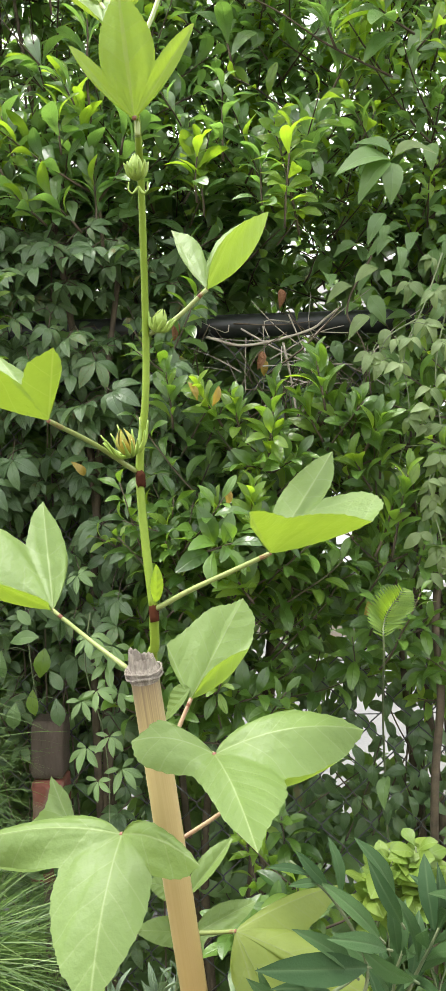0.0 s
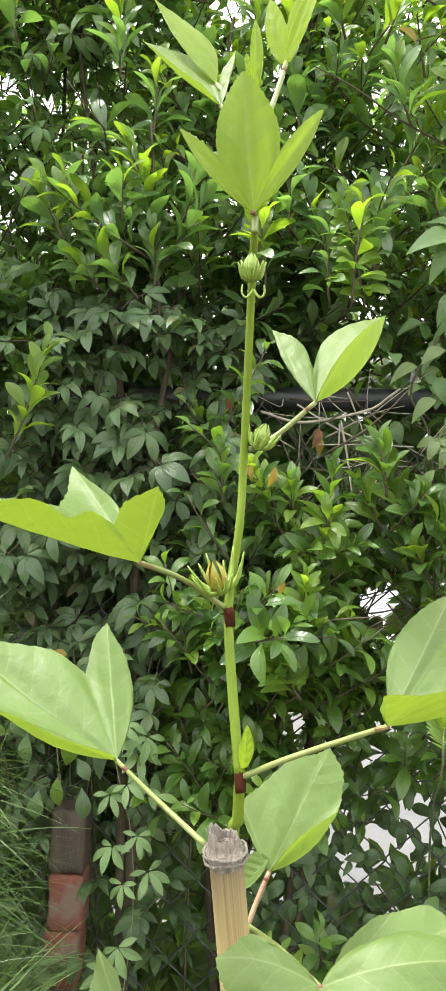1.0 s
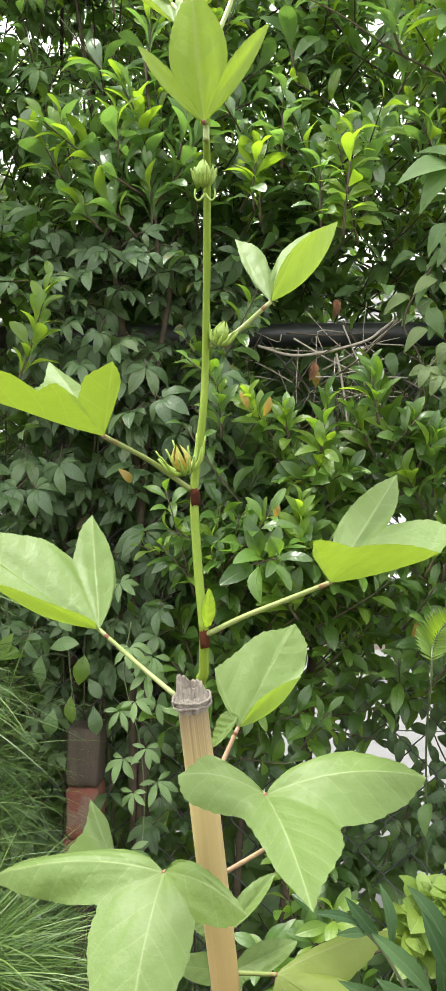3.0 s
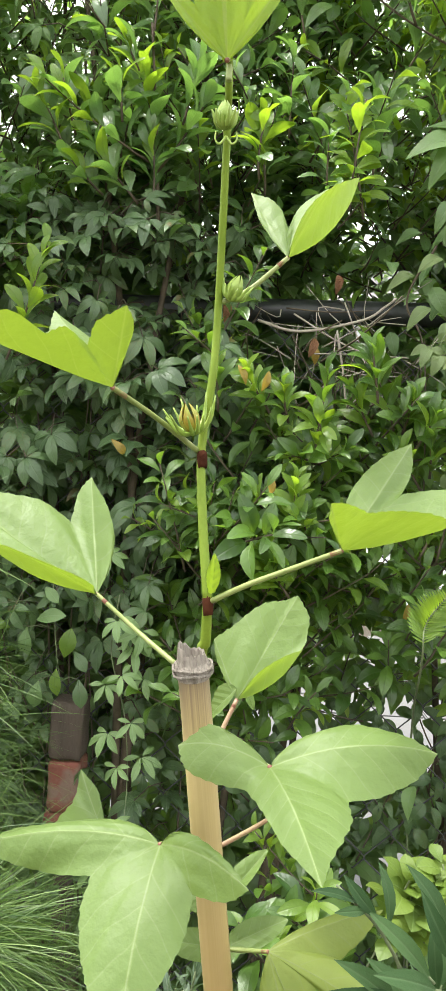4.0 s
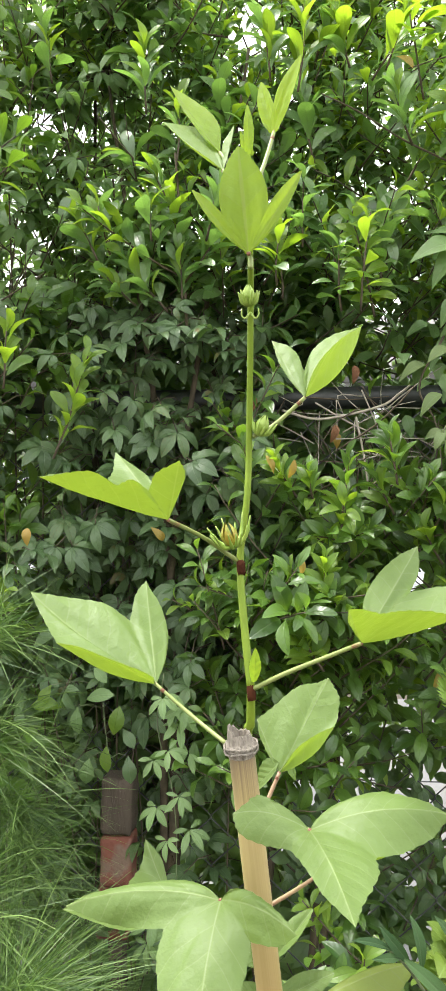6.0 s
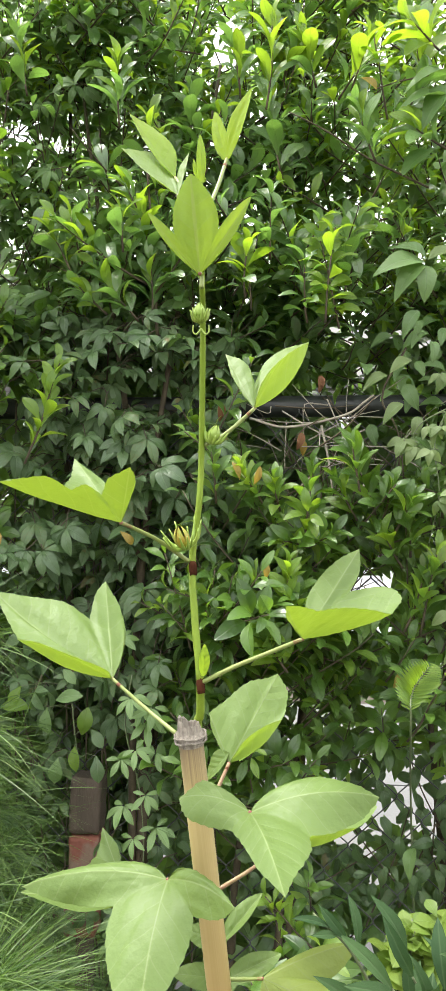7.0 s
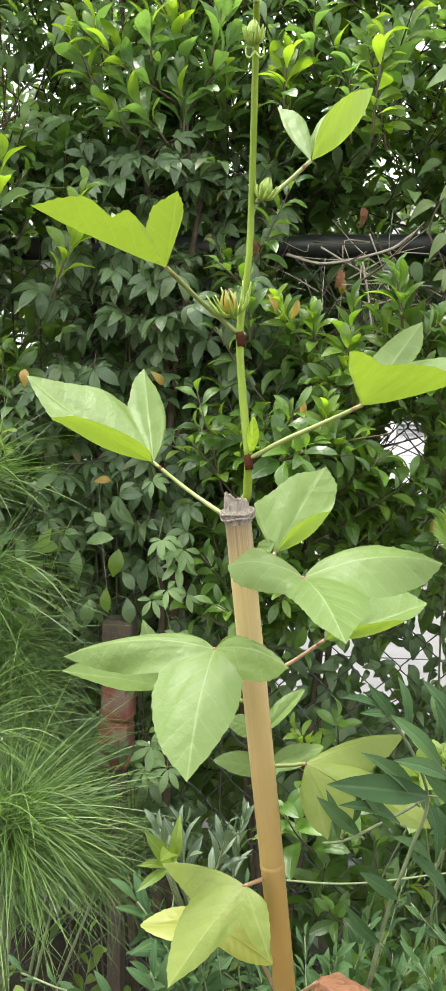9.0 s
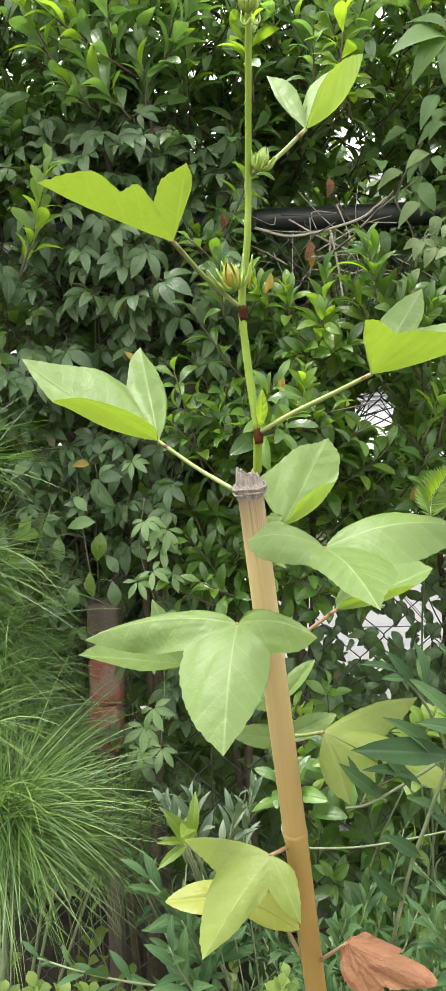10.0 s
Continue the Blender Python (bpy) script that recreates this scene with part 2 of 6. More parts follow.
M_POST_RED = rough_material("worn_red_brick", (0.17, 0.055, 0.040), (0.27, 0.095, 0.066), 0.85, 24, 160, 0.6, third=(0.20, 0.13, 0.10))
M_SOIL = rough_material("soil", (0.035, 0.026, 0.018), (0.075, 0.056, 0.038), 0.95, 9, 80, 1.0, third=(0.05, 0.045, 0.03))
# Darker than bare concrete: the shade over it is put into its colour.
M_PAVE = rough_material("shade_toned_concrete", (0.105, 0.106, 0.106), (0.155, 0.155, 0.152), 0.85, 3, 60, 0.3, third=(0.12, 0.12, 0.115))
M_SIDING = rough_material("white_siding", (0.72, 0.74, 0.76), (0.80, 0.81, 0.82), 0.55, 5, 60, 0.1)
M_TRIM = rough_material("white_trim", (0.76, 0.77, 0.78), (0.82, 0.82, 0.82), 0.5, 5, 60, 0.05)
M_LOUVRE = rough_material("grey_louvre", (0.24, 0.25, 0.26), (0.34, 0.35, 0.36), 0.55, 8, 60, 0.1)
M_ROOF = rough_material("grey_shingle", (0.09, 0.09, 0.09), (0.17, 0.165, 0.16), 0.9, 4, 60, 0.5)


# ---------------- mesh helpers ----------------
def mesh_from(name, verts, faces, mat, uvs=None, smooth=True):
    me = bpy.data.meshes.new(name)
    me.from_pydata(verts, [], faces)
    if uvs is not None:
        layer = me.uv_layers.new(name="UVMap")
        idx = np.empty(len(me.loops), dtype=np.int32)
        me.loops.foreach_get("vertex_index", idx)
        layer.data.foreach_set("uv", np.asarray(uvs, dtype=np.float32)[idx].ravel())
    if smooth:
        me.polygons.foreach_set("use_smooth", [True] * len(me.polygons))
    me.materials.append(mat)
    me.update()
    return me


def root(name, place=(0, 0, 0), label="", category="", group="", kind=""):
    ob = new(name)
    ob.empty_display_size = 0.05
    ob.location = place
    return tagged(ob, label, category, group, kind)


def part_mesh(name, me, parent, label="", m=None, kind=""):
    """Links a mesh as one part under a thing, in world coordinates unless m is given."""
    ob = new(name, me)
    ob.parent = parent
    base = parent
    inv = Vector((0, 0, 0))
    while base is not None:
        inv += base.location
        base = base.parent
    ob.matrix_basis = Matrix.Translation(-inv) @ (m or Matrix())
    return tagged(ob, label, kind=kind)


def spline(points, steps=6):
    """Points of a smooth curve through the given ones."""
    p = [Vector(q) for q in points]
    if len(p) < 3:
        return [p[0].lerp(p[-1], i / steps) for i in range(steps + 1)]
    p = [2 * p[0] - p[1], *p, 2 * p[-1] - p[-2]]
    out = []
    for a, b, c, d in zip(p, p[1:], p[2:], p[3:]):
        for i in range(steps):
            t = i / steps
            out.append(0.5 * (2 * b + (c - a) * t + (2 * a - 5 * b + 4 * c - d) * t * t + (3 * b - a - 3 * c + d) * t ** 3))
    return out + [p[-2]]


def tube_data(points, radii, sides=8, cap=True):
    """Vertices and faces of a tapered tube along points."""
    n = len(points)
    if not hasattr(radii, "__len__"):
        radii = [radii] * n
    else:
        radii = [float(q) for q in np.interp(np.linspace(0, 1, n), np.linspace(0, 1, len(radii)), radii)]
    verts, faces = [], []
    side = None
    for i, p in enumerate(points):
        d = (points[min(i + 1, n - 1)] - points[max(i - 1, 0)]).normalized()
        if side is None:
            side = d.orthogonal().normalized()
        side = (side - d * side.dot(d)).normalized()
        other = d.cross(side)
        for k in range(sides):
            a = 2 * math.pi * k / sides
            verts.append(p + radii[i] * (math.cos(a) * side + math.sin(a) * other))
    for i in range(n - 1):
        for k in range(sides):
            a, b = i * sides + k, i * sides + (k + 1) % sides
            faces.append((a, b, b + sides, a + sides))
    if cap:
        faces.append(tuple(range(sides))[::-1])
        faces.append(tuple(range((n - 1) * sides, n * sides)))
    return [tuple(v) for v in verts], faces


def tube(name, points, radii, mat, parent, label="", sides=8, steps=6):
    v, f = tube_data(spline(points, steps), radii, sides)
    return part_mesh(name, mesh_from(name, v, f, mat), parent, label)


def join_data(chunks):
    verts, faces = [], []
    for v, f in chunks:
        k = len(verts)
        verts += v
        faces += [tuple(i + k for i in q) for q in f]
    return verts, faces


def box_mesh(name, size, mat, bevel=0.0):
    bm = bmesh.new()
    bmesh.ops.create_cube(bm, size=1.0)
    bmesh.ops.scale(bm, vec=size, verts=bm.verts)
    if bevel:
        bmesh.ops.bevel(bm, geom=bm.edges, offset=bevel, segments=2, affect="EDGES")
    me = bpy.data.meshes.new(name)
    bm.to_mesh(me)
    bm.free()
    me.materials.append(mat)
    return me


# ---------------- simple leaves for shrubs ----------------
def blade_template(width, segs=5, fold=0.18, curl=0.25, peak=0.45, blunt=0.8, wave=0.0, dense=1.0):
    """A pointed oval leaf along +y, one long, upper side +z: vertices, faces, uv."""
    v, f, uv = [], [], []
    for i in range(segs + 1):
        u = 1 - (1 - i / segs) ** dense
        w = width * (math.sin(math.pi * u ** (math.log(0.5) / math.log(peak))) ** blunt if 0 < u < 1 else 0.0)
        w = max(w, 0.02 if i == 0 else 0.002)
        z = 0.10 * math.sin(math.pi * u) - curl * u * u
        y = u - 0.15 * curl * u * u
        ripple = wave * math.sin(9 * u)
        v += [(-w, y, z + fold * w + ripple), (0, y, z), (w, y, z + fold * w - ripple)]
        uv += [(-w, u), (0.0, u), (w, u)]
    for i in range(segs):
        a = 3 * i
        f += [(a, a + 1, a + 4, a + 3), (a + 1, a + 2, a + 5, a + 4)]
    return np.array(v), f, np.array(uv)


def palmate_template(seed, width=0.21, tilt=(-16, 4), curl=0.30):
    """Five pointed leaflets from one point, hanging a little: a creeper's leaf."""
    rng = random.Random(seed)
    vs, fs, us = [], [], []
    k = 0
    for ang, size in ((-98, 0.62), (-48, 0.86), (0, 1.0), (48, 0.86), (98, 0.62)):
        ang += rng.uniform(-9, 9)
        v, f, uv = blade_template(width * rng.uniform(0.9, 1.15), 6, 0.22, curl * rng.uniform(0.6, 1.5), 0.52)
        s = size * rng.uniform(0.9, 1.08)
        m = np.array(Matrix.Rotation(radians(-ang), 3, "Z") @ Matrix.Rotation(radians(rng.uniform(*tilt)), 3, "X"))
        v = (v * s + (0, 0.06, 0)) @ m.T
        vs.append(v)
        us.append(uv)
        fs += [tuple(i + k for i in q) for q in f]
        k += len(v)
    return np.concatenate(vs), fs, np.concatenate(us)


T_SHRUB = [blade_template(w, 8, fo, cu, pk, 0.68, wv, 1.5) for w, fo, cu, pk, wv in ((0.18, 0.25, 0.20, 0.56, 0.01), (0.21, 0.35, 0.30, 0.60, 0.015), (0.17, 0.15, 0.10, 0.54, 0.02), (0.19, 0.45, 0.22, 0.60, 0.012))]
T_ROUND = [blade_template(w, 6, fo, cu, pk) for w, fo, cu, pk in ((0.27, 0.2, 0.2, 0.58), (0.30, 0.3, 0.3, 0.6), (0.26, 0.1, 0.1, 0.55))]
T_OBO = [blade_template(w, 8, fo, cu, pk, 0.62, wv, 1.6) for w, fo, cu, pk, wv in ((0.20, 0.22, 0.22, 0.62, 0.014), (0.215, 0.30, 0.10, 0.64, 0.025), (0.18, 0.12, 0.30, 0.60, 0.015), (0.205, 0.40, 0.05, 0.62, 0.02))]
T_LOW = [blade_template(w, 3, 0.25, cu, 0.5) for w, cu in ((0.21, 0.2), (0.24, 0.35))]
T_OLIVE = [blade_template(w, 6, fo, cu, 0.5) for w, fo, cu in ((0.12, 0.3, 0.08), (0.135, 0.2, 0.02), (0.105, 0.4, 0.14))]
T_PALM = [palmate_template(s) for s in range(6)]
T_STAR = [palmate_template(20 + s, 0.165, (-10, 6), 0.12) for s in range(4)]
T_BIG = [blade_template(w, 8, fo, cu, 0.42, wave=0.012) for w, fo, cu in ((0.26, 0.2, 0.35), (0.24, 0.35, 0.5))]


class Foliage:
    """Collects leaves; the nearest become parts of their own, the rest one joined mesh."""

    def __init__(self, templates):
        self.templates = templates
        self.sets = [([], []) for _ in templates]

    def add(self, k, rot, place):
        self.sets[k][0].append(rot)
        self.sets[k][1].append(place)

    def count(self):
        return sum(len(s[1]) for s in self.sets)

    def mesh(self, name, mat):
        V, F, U, base = [], [], [], 0
        for (tv, tf, tu), (rots, places) in zip(self.templates, self.sets):
            if not places:
                continue
            r, p = np.array(rots), np.array(places)
            v = np.einsum("nij,kj->nki", r, tv) + p[:, None, :]
            n, k = v.shape[:2]
            f = np.array(tf)[None] + (base + k * np.arange(n))[:, None, None]
            V.append(v.reshape(-1, 3))
            F += f.reshape(-1, 4).tolist()
            U.append(np.tile(tu, (n, 1)))
            base += n * k
        return mesh_from(name, np.concatenate(V).tolist(), F, mat, np.concatenate(U))


def leaf_frame(way, up, size):
    """Turn and scale for a leaf template: along way, its upper side towards up."""
    y = Vector(way).normalized()
    x = y.cross(Vector(up))
    if x.length < 1e-4:
        x = y.orthogonal()
    x.normalize()
    z = x.cross(y)
    return np.array(((x.x, y.x, z.x), (x.y, y.y, z.y), (x.z, y.z, z.z))) * size


def as_matrix(rot, place):
    m = Matrix(rot.tolist()).to_4x4()
    m.translation = Vector(place)
    return m


def sprig_leaves(rng, base, way, length, count, size, spread=(68, 32), bend=0.35, up_bias=0.55, start=0.12, out_bias=-0.35):
    """A twig that bends upwards, with leaves set round it in a spiral: (stem points, [(turn, place, how far along)])."""
    way = Vector(way).normalized()
    pts = [Vector(base)]
    d = way.copy()
    for i in range(6):
        d = (d + Vector((0, 0, bend / 6)) + Vector((rng.gauss(0, 0.05), rng.gauss(0, 0.05), rng.gauss(0, 0.05)))).normalized()
        pts.append(pts[-1] + d * length / 6)
    leaves = []
    turn = rng.uniform(0, 6.28)
    for k in range(count):
        t = start + (1 - start) * (k + 0.6) / count
        i = min(int(t * 6), 5)
        p = pts[i].lerp(pts[i + 1], min(1.0, t * 6 - i))
        axis = (pts[i + 1] - pts[i]).normalized()
        side = axis.orthogonal().normalized()
        turn += radians(137.5 + rng.uniform(-15, 15))
        radial = math.cos(turn) * side + math.sin(turn) * axis.cross(side)
        a = radians(spread[0] + (spread[1] - spread[0]) * t + rng.uniform(-12, 12))
        lw = (math.cos(a) * axis + math.sin(a) * radial).normalized()
        upv = (axis * 0.4 - radial * 0.3 + Vector((rng.gauss(0, 0.4), out_bias + rng.gauss(0, 0.4), up_bias))).normalized()
        s = size * (0.75 + 0.5 * math.sin(math.pi * min(1.0, 0.25 + 0.72 * t))) * rng.uniform(0.8, 1.15)
        leaves.append((leaf_frame(lw, upv, s), tuple(p + lw * 0.004), t))
    return pts, leaves


# ---------------- ground and what lies beyond the fence ----------------
def grid_sheet(name, x0, x1, y0, y1, nx, ny, mat, height, z=0.0):
    v, f = [], []
    for j in range(ny + 1):
        for i in range(nx + 1):
            x, y = x0 + (x1 - x0) * i / nx, y0 + (y1 - y0) * j / ny
            rim = -0.05 if height and (i in (0, nx) or j in (0, ny)) else 0.0
            v.append((x, y, z + rim + height * noise.noise((x * 3, y * 3, 0.3)) + 0.4 * height * noise.noise((x * 11, y * 11, 1.3))))
    for j in range(ny):
        for i in range(nx):
            a = j * (nx + 1) + i
            f.append((a, a + 1, a + nx + 2, a + nx + 1))
    return mesh_from(name, v, f, mat)


ground_me = grid_sheet("ground", -400, 400, -400, 400, 40, 40, M_SOIL, 0.0, -0.03)
tagged(new("ground", ground_me), "dark garden soil under the plants", "ground", kind="structure")
tagged(new("ground_bed", grid_sheet("ground_bed", -2.2, 2.4, -0.6, 2.0, 90, 60, M_SOIL, 0.022, 0.0)), "uneven dark soil of the planting bed", "ground", kind="structure")
pave_root = root("pavement", (0, 4.3, 0), "pale concrete pavement behind the fence", "pavement", kind="structure")
slab_me = box_mesh("slab", (1.49, 1.19, 0.06), M_PAVE, 0.008)
for ix in range(-3, 5):
    for iy in range(4):
        part_mesh("slab", slab_me, pave_root, m=Matrix.Translation((ix * 1.5 + 0.2, 2.65 + iy * 1.2, -0.01)))

# a white clapboard house across the way
house = root("house", (1.5, 9.2, 0), "white clapboard house with a grey louvred shutter", "house")
part_mesh("wall", box_mesh("wall", (12.0, 0.25, 3.2), M_SIDING), house, m=Matrix.Translation((1.5, 9.2, 1.55)))
board_me = box_mesh("siding_board", (12.0, 0.022, 0.125), M_SIDING, 0.003)
for k in range(25):
    part_mesh("siding_board", board_me, house, m=pose(1.5, 9.055, 0.25 + 0.115 * k, -7, 0, 0))
window = part_mesh("window", box_mesh("window", (0.36, 0.03, 0.34), M_LOUVRE, 0.004), house, "grey louvred shutter", Matrix.Translation((1.33, 9.03, 1.52)))
for k in range(7):
    sl = new("slat", bpy.data.meshes.get("slat") or box_mesh("slat", (0.32, 0.012, 0.055), M_LOUVRE, 0.003))
    sl.parent = window
    sl.matrix_basis = pose(0, -0.03, -0.15 + 0.05 * k, -38, 0, 0)
for dx in (-0.215, 0.215):
    part_mesh("trim", box_mesh("trim", (0.07, 0.05, 0.46), M_TRIM, 0.004), house, m=Matrix.Translation((1.33 + dx, 9.02, 1.52)))
part_mesh("corner_trim", box_mesh("corner_trim", (0.12, 0.12, 3.1), M_TRIM, 0.005), house, m=Matrix.Translation((7.5, 9.05, 1.55)))
part_mesh("roof", box_mesh("roof", (13.0, 4.2, 0.14), M_ROOF, 0.02), house, "grey shingle roof", pose(1.5, 10.7, 4.0, 24, 0, 0))


# ---------------- chain-link fence ----------------
FENCE_Y, RAIL_Z = 1.46, 1.538
fence = root("chain_link_fence", (0, FENCE_Y, 0), "black coated chain-link fence overgrown with leaves", "fence")
v, f = tube_data([Vector((x, FENCE_Y + 0.024, RAIL_Z + 0.002 * math.sin(x * 3))) for x in np.linspace(-1.7, 1.7, 24)], 0.0205, 20)
part_mesh("top_rail", mesh_from("top_rail", v, f, M_RAIL), fence, "black round top rail")
PITCH, RISE = 0.0435, 0.0435
wires = []
for flip in (0, 1):
    pts = []
    for k in range(35):
        s = 1 if (k + flip) % 2 else -1
        pts += [Vector((s * 0.5 * PITCH * 0.93, s * 0.0016, 0.045 + RISE * k - 0.004)), Vector((s * 0.5 * PITCH * 1.03, -s * 0.0006, 0.045 + RISE * k)), Vector((s * 0.5 * PITCH * 0.93, -s * 0.0016, 0.045 + RISE * k + 0.004))]
    v, f = tube_data(pts, 0.00135, 5)
    wires.append(mesh_from("wire", v, f, M_FENCE))
for k in range(-34, 36):
    part_mesh("wire", wires[k % 2], fence, m=Matrix.Translation((k * PITCH, FENCE_Y, 0)))
for x in (-1.55, 1.55):
    v, f = tube_data([Vector((x, FENCE_Y + 0.024, z)) for z in np.linspace(-0.05, 1.6, 4)], 0.028, 16)
    part_mesh("post", mesh_from("post", v, f, M_RAIL), fence)

# an old post with worn red paint near its foot, behind the grass
post = root("old_post", (-0.312, 1.39, 0), "weathered brown wooden post with worn red paint", "post")
def worn_block(name, size, mat, seed):
    """A block with chipped, uneven faces and edges."""
    bm = bmesh.new()
    bmesh.ops.create_cube(bm, size=1.0)
    bmesh.ops.subdivide_edges(bm, edges=bm.edges, cuts=7, use_grid_fill=True)
    bmesh.ops.scale(bm, vec=size, verts=bm.verts)
    for q in bm.verts:
        corner = sum(abs(c) > 0.47 * d for c, d in zip(q.co, size)) - 1
        q.co -= q.co.normalized() * 0.0025 * max(0, corner) * (1 + noise.noise(q.co * 60 + Vector((seed, 0, 0))))
        q.co += 0.0022 * noise.noise_vector(q.co * 55 + Vector((0, seed, 0)))
    me = bpy.data.meshes.new(name)
    bm.to_mesh(me)
    bm.free()
    me.polygons.foreach_set("use_smooth", [True] * len(me.polygons))
    me.materials.append(mat)
    return me


part_mesh("shaft", worn_block("shaft", (0.054, 0.06, 0.094), M_POST, 3), post, m=pose(-0.303, 1.39, 0.827, 0, 2, 0))
for z, dx, seed in ((0.737, 0.002, 5), (0.653, -0.003, 8)):
    part_mesh("block", worn_block("block", (0.054, 0.064, 0.083), M_POST_RED, seed), post, "worn red block", pose(-0.305 + dx, 1.39, z, 0, 0, 3 * dx * 100))
part_mesh("core", box_mesh("core", (0.024, 0.04, 0.76), M_POST), post, m=Matrix.Translation((-0.305, 1.395, 0.37)))


# ---------------- hedge ----------------
class Shrub:
    """A shrub or vine: twigs and leaves; near leaves become parts, the rest stay joined."""

    def __init__(self, name, place, label, category, templates, mat, twig_mat, limit=230, group=""):
        self.root = root(name, place, label, category, group)
        self.templates, self.mat, self.twig_mat, self.limit = templates, mat, twig_mat, limit
        self.near, self.far, self.twigs, self.special, self.rest = [], Foliage(templates), [], [], {}

    def twig(self, pts, r0, r1, sides=5):
        self.twigs.append(tube_data(pts, [r0, r1], sides))

    def leaf(self, rng, rot, place, near, mat=None):
        k = rng.randrange(len(self.templates))
        if mat is not None:
            if len(self.special) < 130:
                self.special.append((k, rot, place, mat))
            else:
                self.rest.setdefault(mat.name, (Foliage(self.templates), mat))[0].add(k, rot, place)
        elif near and len(self.near) < self.limit:
            self.near.append((k, rot, place))
        else:
            self.far.add(k, rot, place)

    def finish(self):
        if self.twigs:
            v, f = join_data(self.twigs)
            part_mesh("brushwood", mesh_from("brushwood", v, f, self.twig_mat), self.root, kind="stuff")
        if self.far.count():
            part_mesh("foliage", self.far.mesh("foliage", self.mat), self.root, kind="stuff")
        for some, mat in self.rest.values():
            part_mesh("young_foliage", some.mesh("young_foliage", mat), self.root, "yellow-green leaves, young ones and some coloured as backlit", kind="stuff")
        meshes = {}
        for k, rot, place, *m in [*self.near, *self.special]:
            mat = m[0] if m else self.mat
            if (k, mat.name) not in meshes:
                tv, tf, tu = self.templates[k]
                meshes[k, mat.name] = mesh_from("leaf", tv.tolist(), tf, mat, tu)
            part_mesh("leaf", meshes[k, mat.name], self.root, m=as_matrix(rot, place))


CHINKS = ((0.17, 1.877, 0.022), (0.222, 1.858, 0.016), (0.272, 1.765, 0.020), (0.157, 1.746, 0.020), (-0.028, 1.882, 0.024), (0.112, 1.836, 0.020), (0.166, 1.62, 0.018), (-0.11, 1.955, 0.024), (0.245, 1.64, 0.016))


def in_clearing(x, y, z):
    """The opening through which the house shows."""
    s = 1.42 / max(y, 0.5)
    return (x * s - 0.186) ** 2 / 0.046 ** 2 + ((z - 1.2) * s + 0.006) ** 2 / 0.034 ** 2 < 1


def in_gap(x, y, z):
    """Openings in the hedge, told at the fence and widening beyond it."""
    s = 1.42 / max(y, 0.5)
    x, z = x * s, 1.2 + (z - 1.2) * s
    if any((x - a) ** 2 + (z - b) ** 2 < c * c for a, b, c in CHINKS):
        return 0.85
    if (x - 0.155) ** 2 / 0.115 ** 2 + (z - 0.83) ** 2 / 0.050 ** 2 < 1:
        return 0.45
    if in_clearing(x, 1.42, z):
        return 0.95
    if (x - 0.115) ** 2 / 0.165 ** 2 + (z - 1.478) ** 2 / 0.115 ** 2 < 1:
        return 0.97 if y < 1.5 else 0.0
    if (x + 0.475) ** 2 / 0.095 ** 2 + (z - 1.775) ** 2 / 0.075 ** 2 < 1 or (x + 0.38) ** 2 / 0.11 ** 2 + (z - 2.03) ** 2 / 0.05 ** 2 < 1:
        return 0.85 if y < 1.6 else 0.0
    return 0.0


def limbs(shrub, rng, foot, top, spread, count):
    """Main stems from the foot up into the crown."""
    for k in range(count):
        a = Vector(foot) + Vector((rng.uniform(-0.06, 0.06), rng.uniform(-0.04, 0.04), -0.03))
        b = Vector((foot[0] + rng.uniform(-spread, spread), foot[1] + rng.uniform(-0.12, 0.12), top * rng.uniform(0.75, 1.0)))
        mid = a.lerp(b, 0.5) + Vector((rng.uniform(-0.1, 0.1), rng.uniform(-0.08, 0.08), 0.05))
        shrub.twig(spline([a, mid, b], 6), rng.uniform(0.008, 0.014), 0.003, 6)


def fill_shrub(shrub, rng, box, count, size, front, leaves=13, mat_tip=None, tip_chance=0.0):
    (x0, x1), (y0, y1), (z0, z1) = box
    for _ in range(count):
        x, z = rng.uniform(x0, x1), rng.uniform(z0, z1)
        y = y0 + (y1 - y0) * rng.random() ** 1.1
        if rng.random() < in_gap(x, y, z):
            continue
        if front and y < front and noise.noise((x * 7.5, y * 3.0, z * 6.0)) < 0.02 and rng.random() < 0.85:
            continue
        y += 0.09 * noise.noise((x * 5.0, 3.3, z * 5.0))
        way = Vector((rng.gauss(0, 0.70), -0.50 + rng.gauss(0, 0.28), rng.uniform(0.05, 0.9)))
        length = rng.uniform(0.09, 0.18)
        pts, leaves_ = sprig_leaves(rng, (x, y, z), way, length, int(leaves * rng.uniform(0.75, 1.25)), size * rng.uniform(0.8, 1.25), (78, 40), 0.22, 0.75)
        shrub.twig(pts, 0.0019, 0.0009, 4)
        # Share grows with height; paler leaves also stand in for haze up there.
        young = rng.random() < tip_chance * max(1.0, 1 + 2.2 * (z - 1.75))
        for rot, p, t in leaves_:
            if rng.random() < in_gap(*p) or in_clearing(*(np.array(p) + 0.6 * rot[:, 1])):
                continue
            # Scattered yellow-green leaves have the glow of backlight put into their colour.
            if mat_tip is not None and ((young and t > 0.45) or rng.random() < 0.30 * tip_chance):
                shrub.leaf(rng, rot * 0.85, p, True, mat_tip)
            else:
                shrub.leaf(rng, rot, p, y < front)


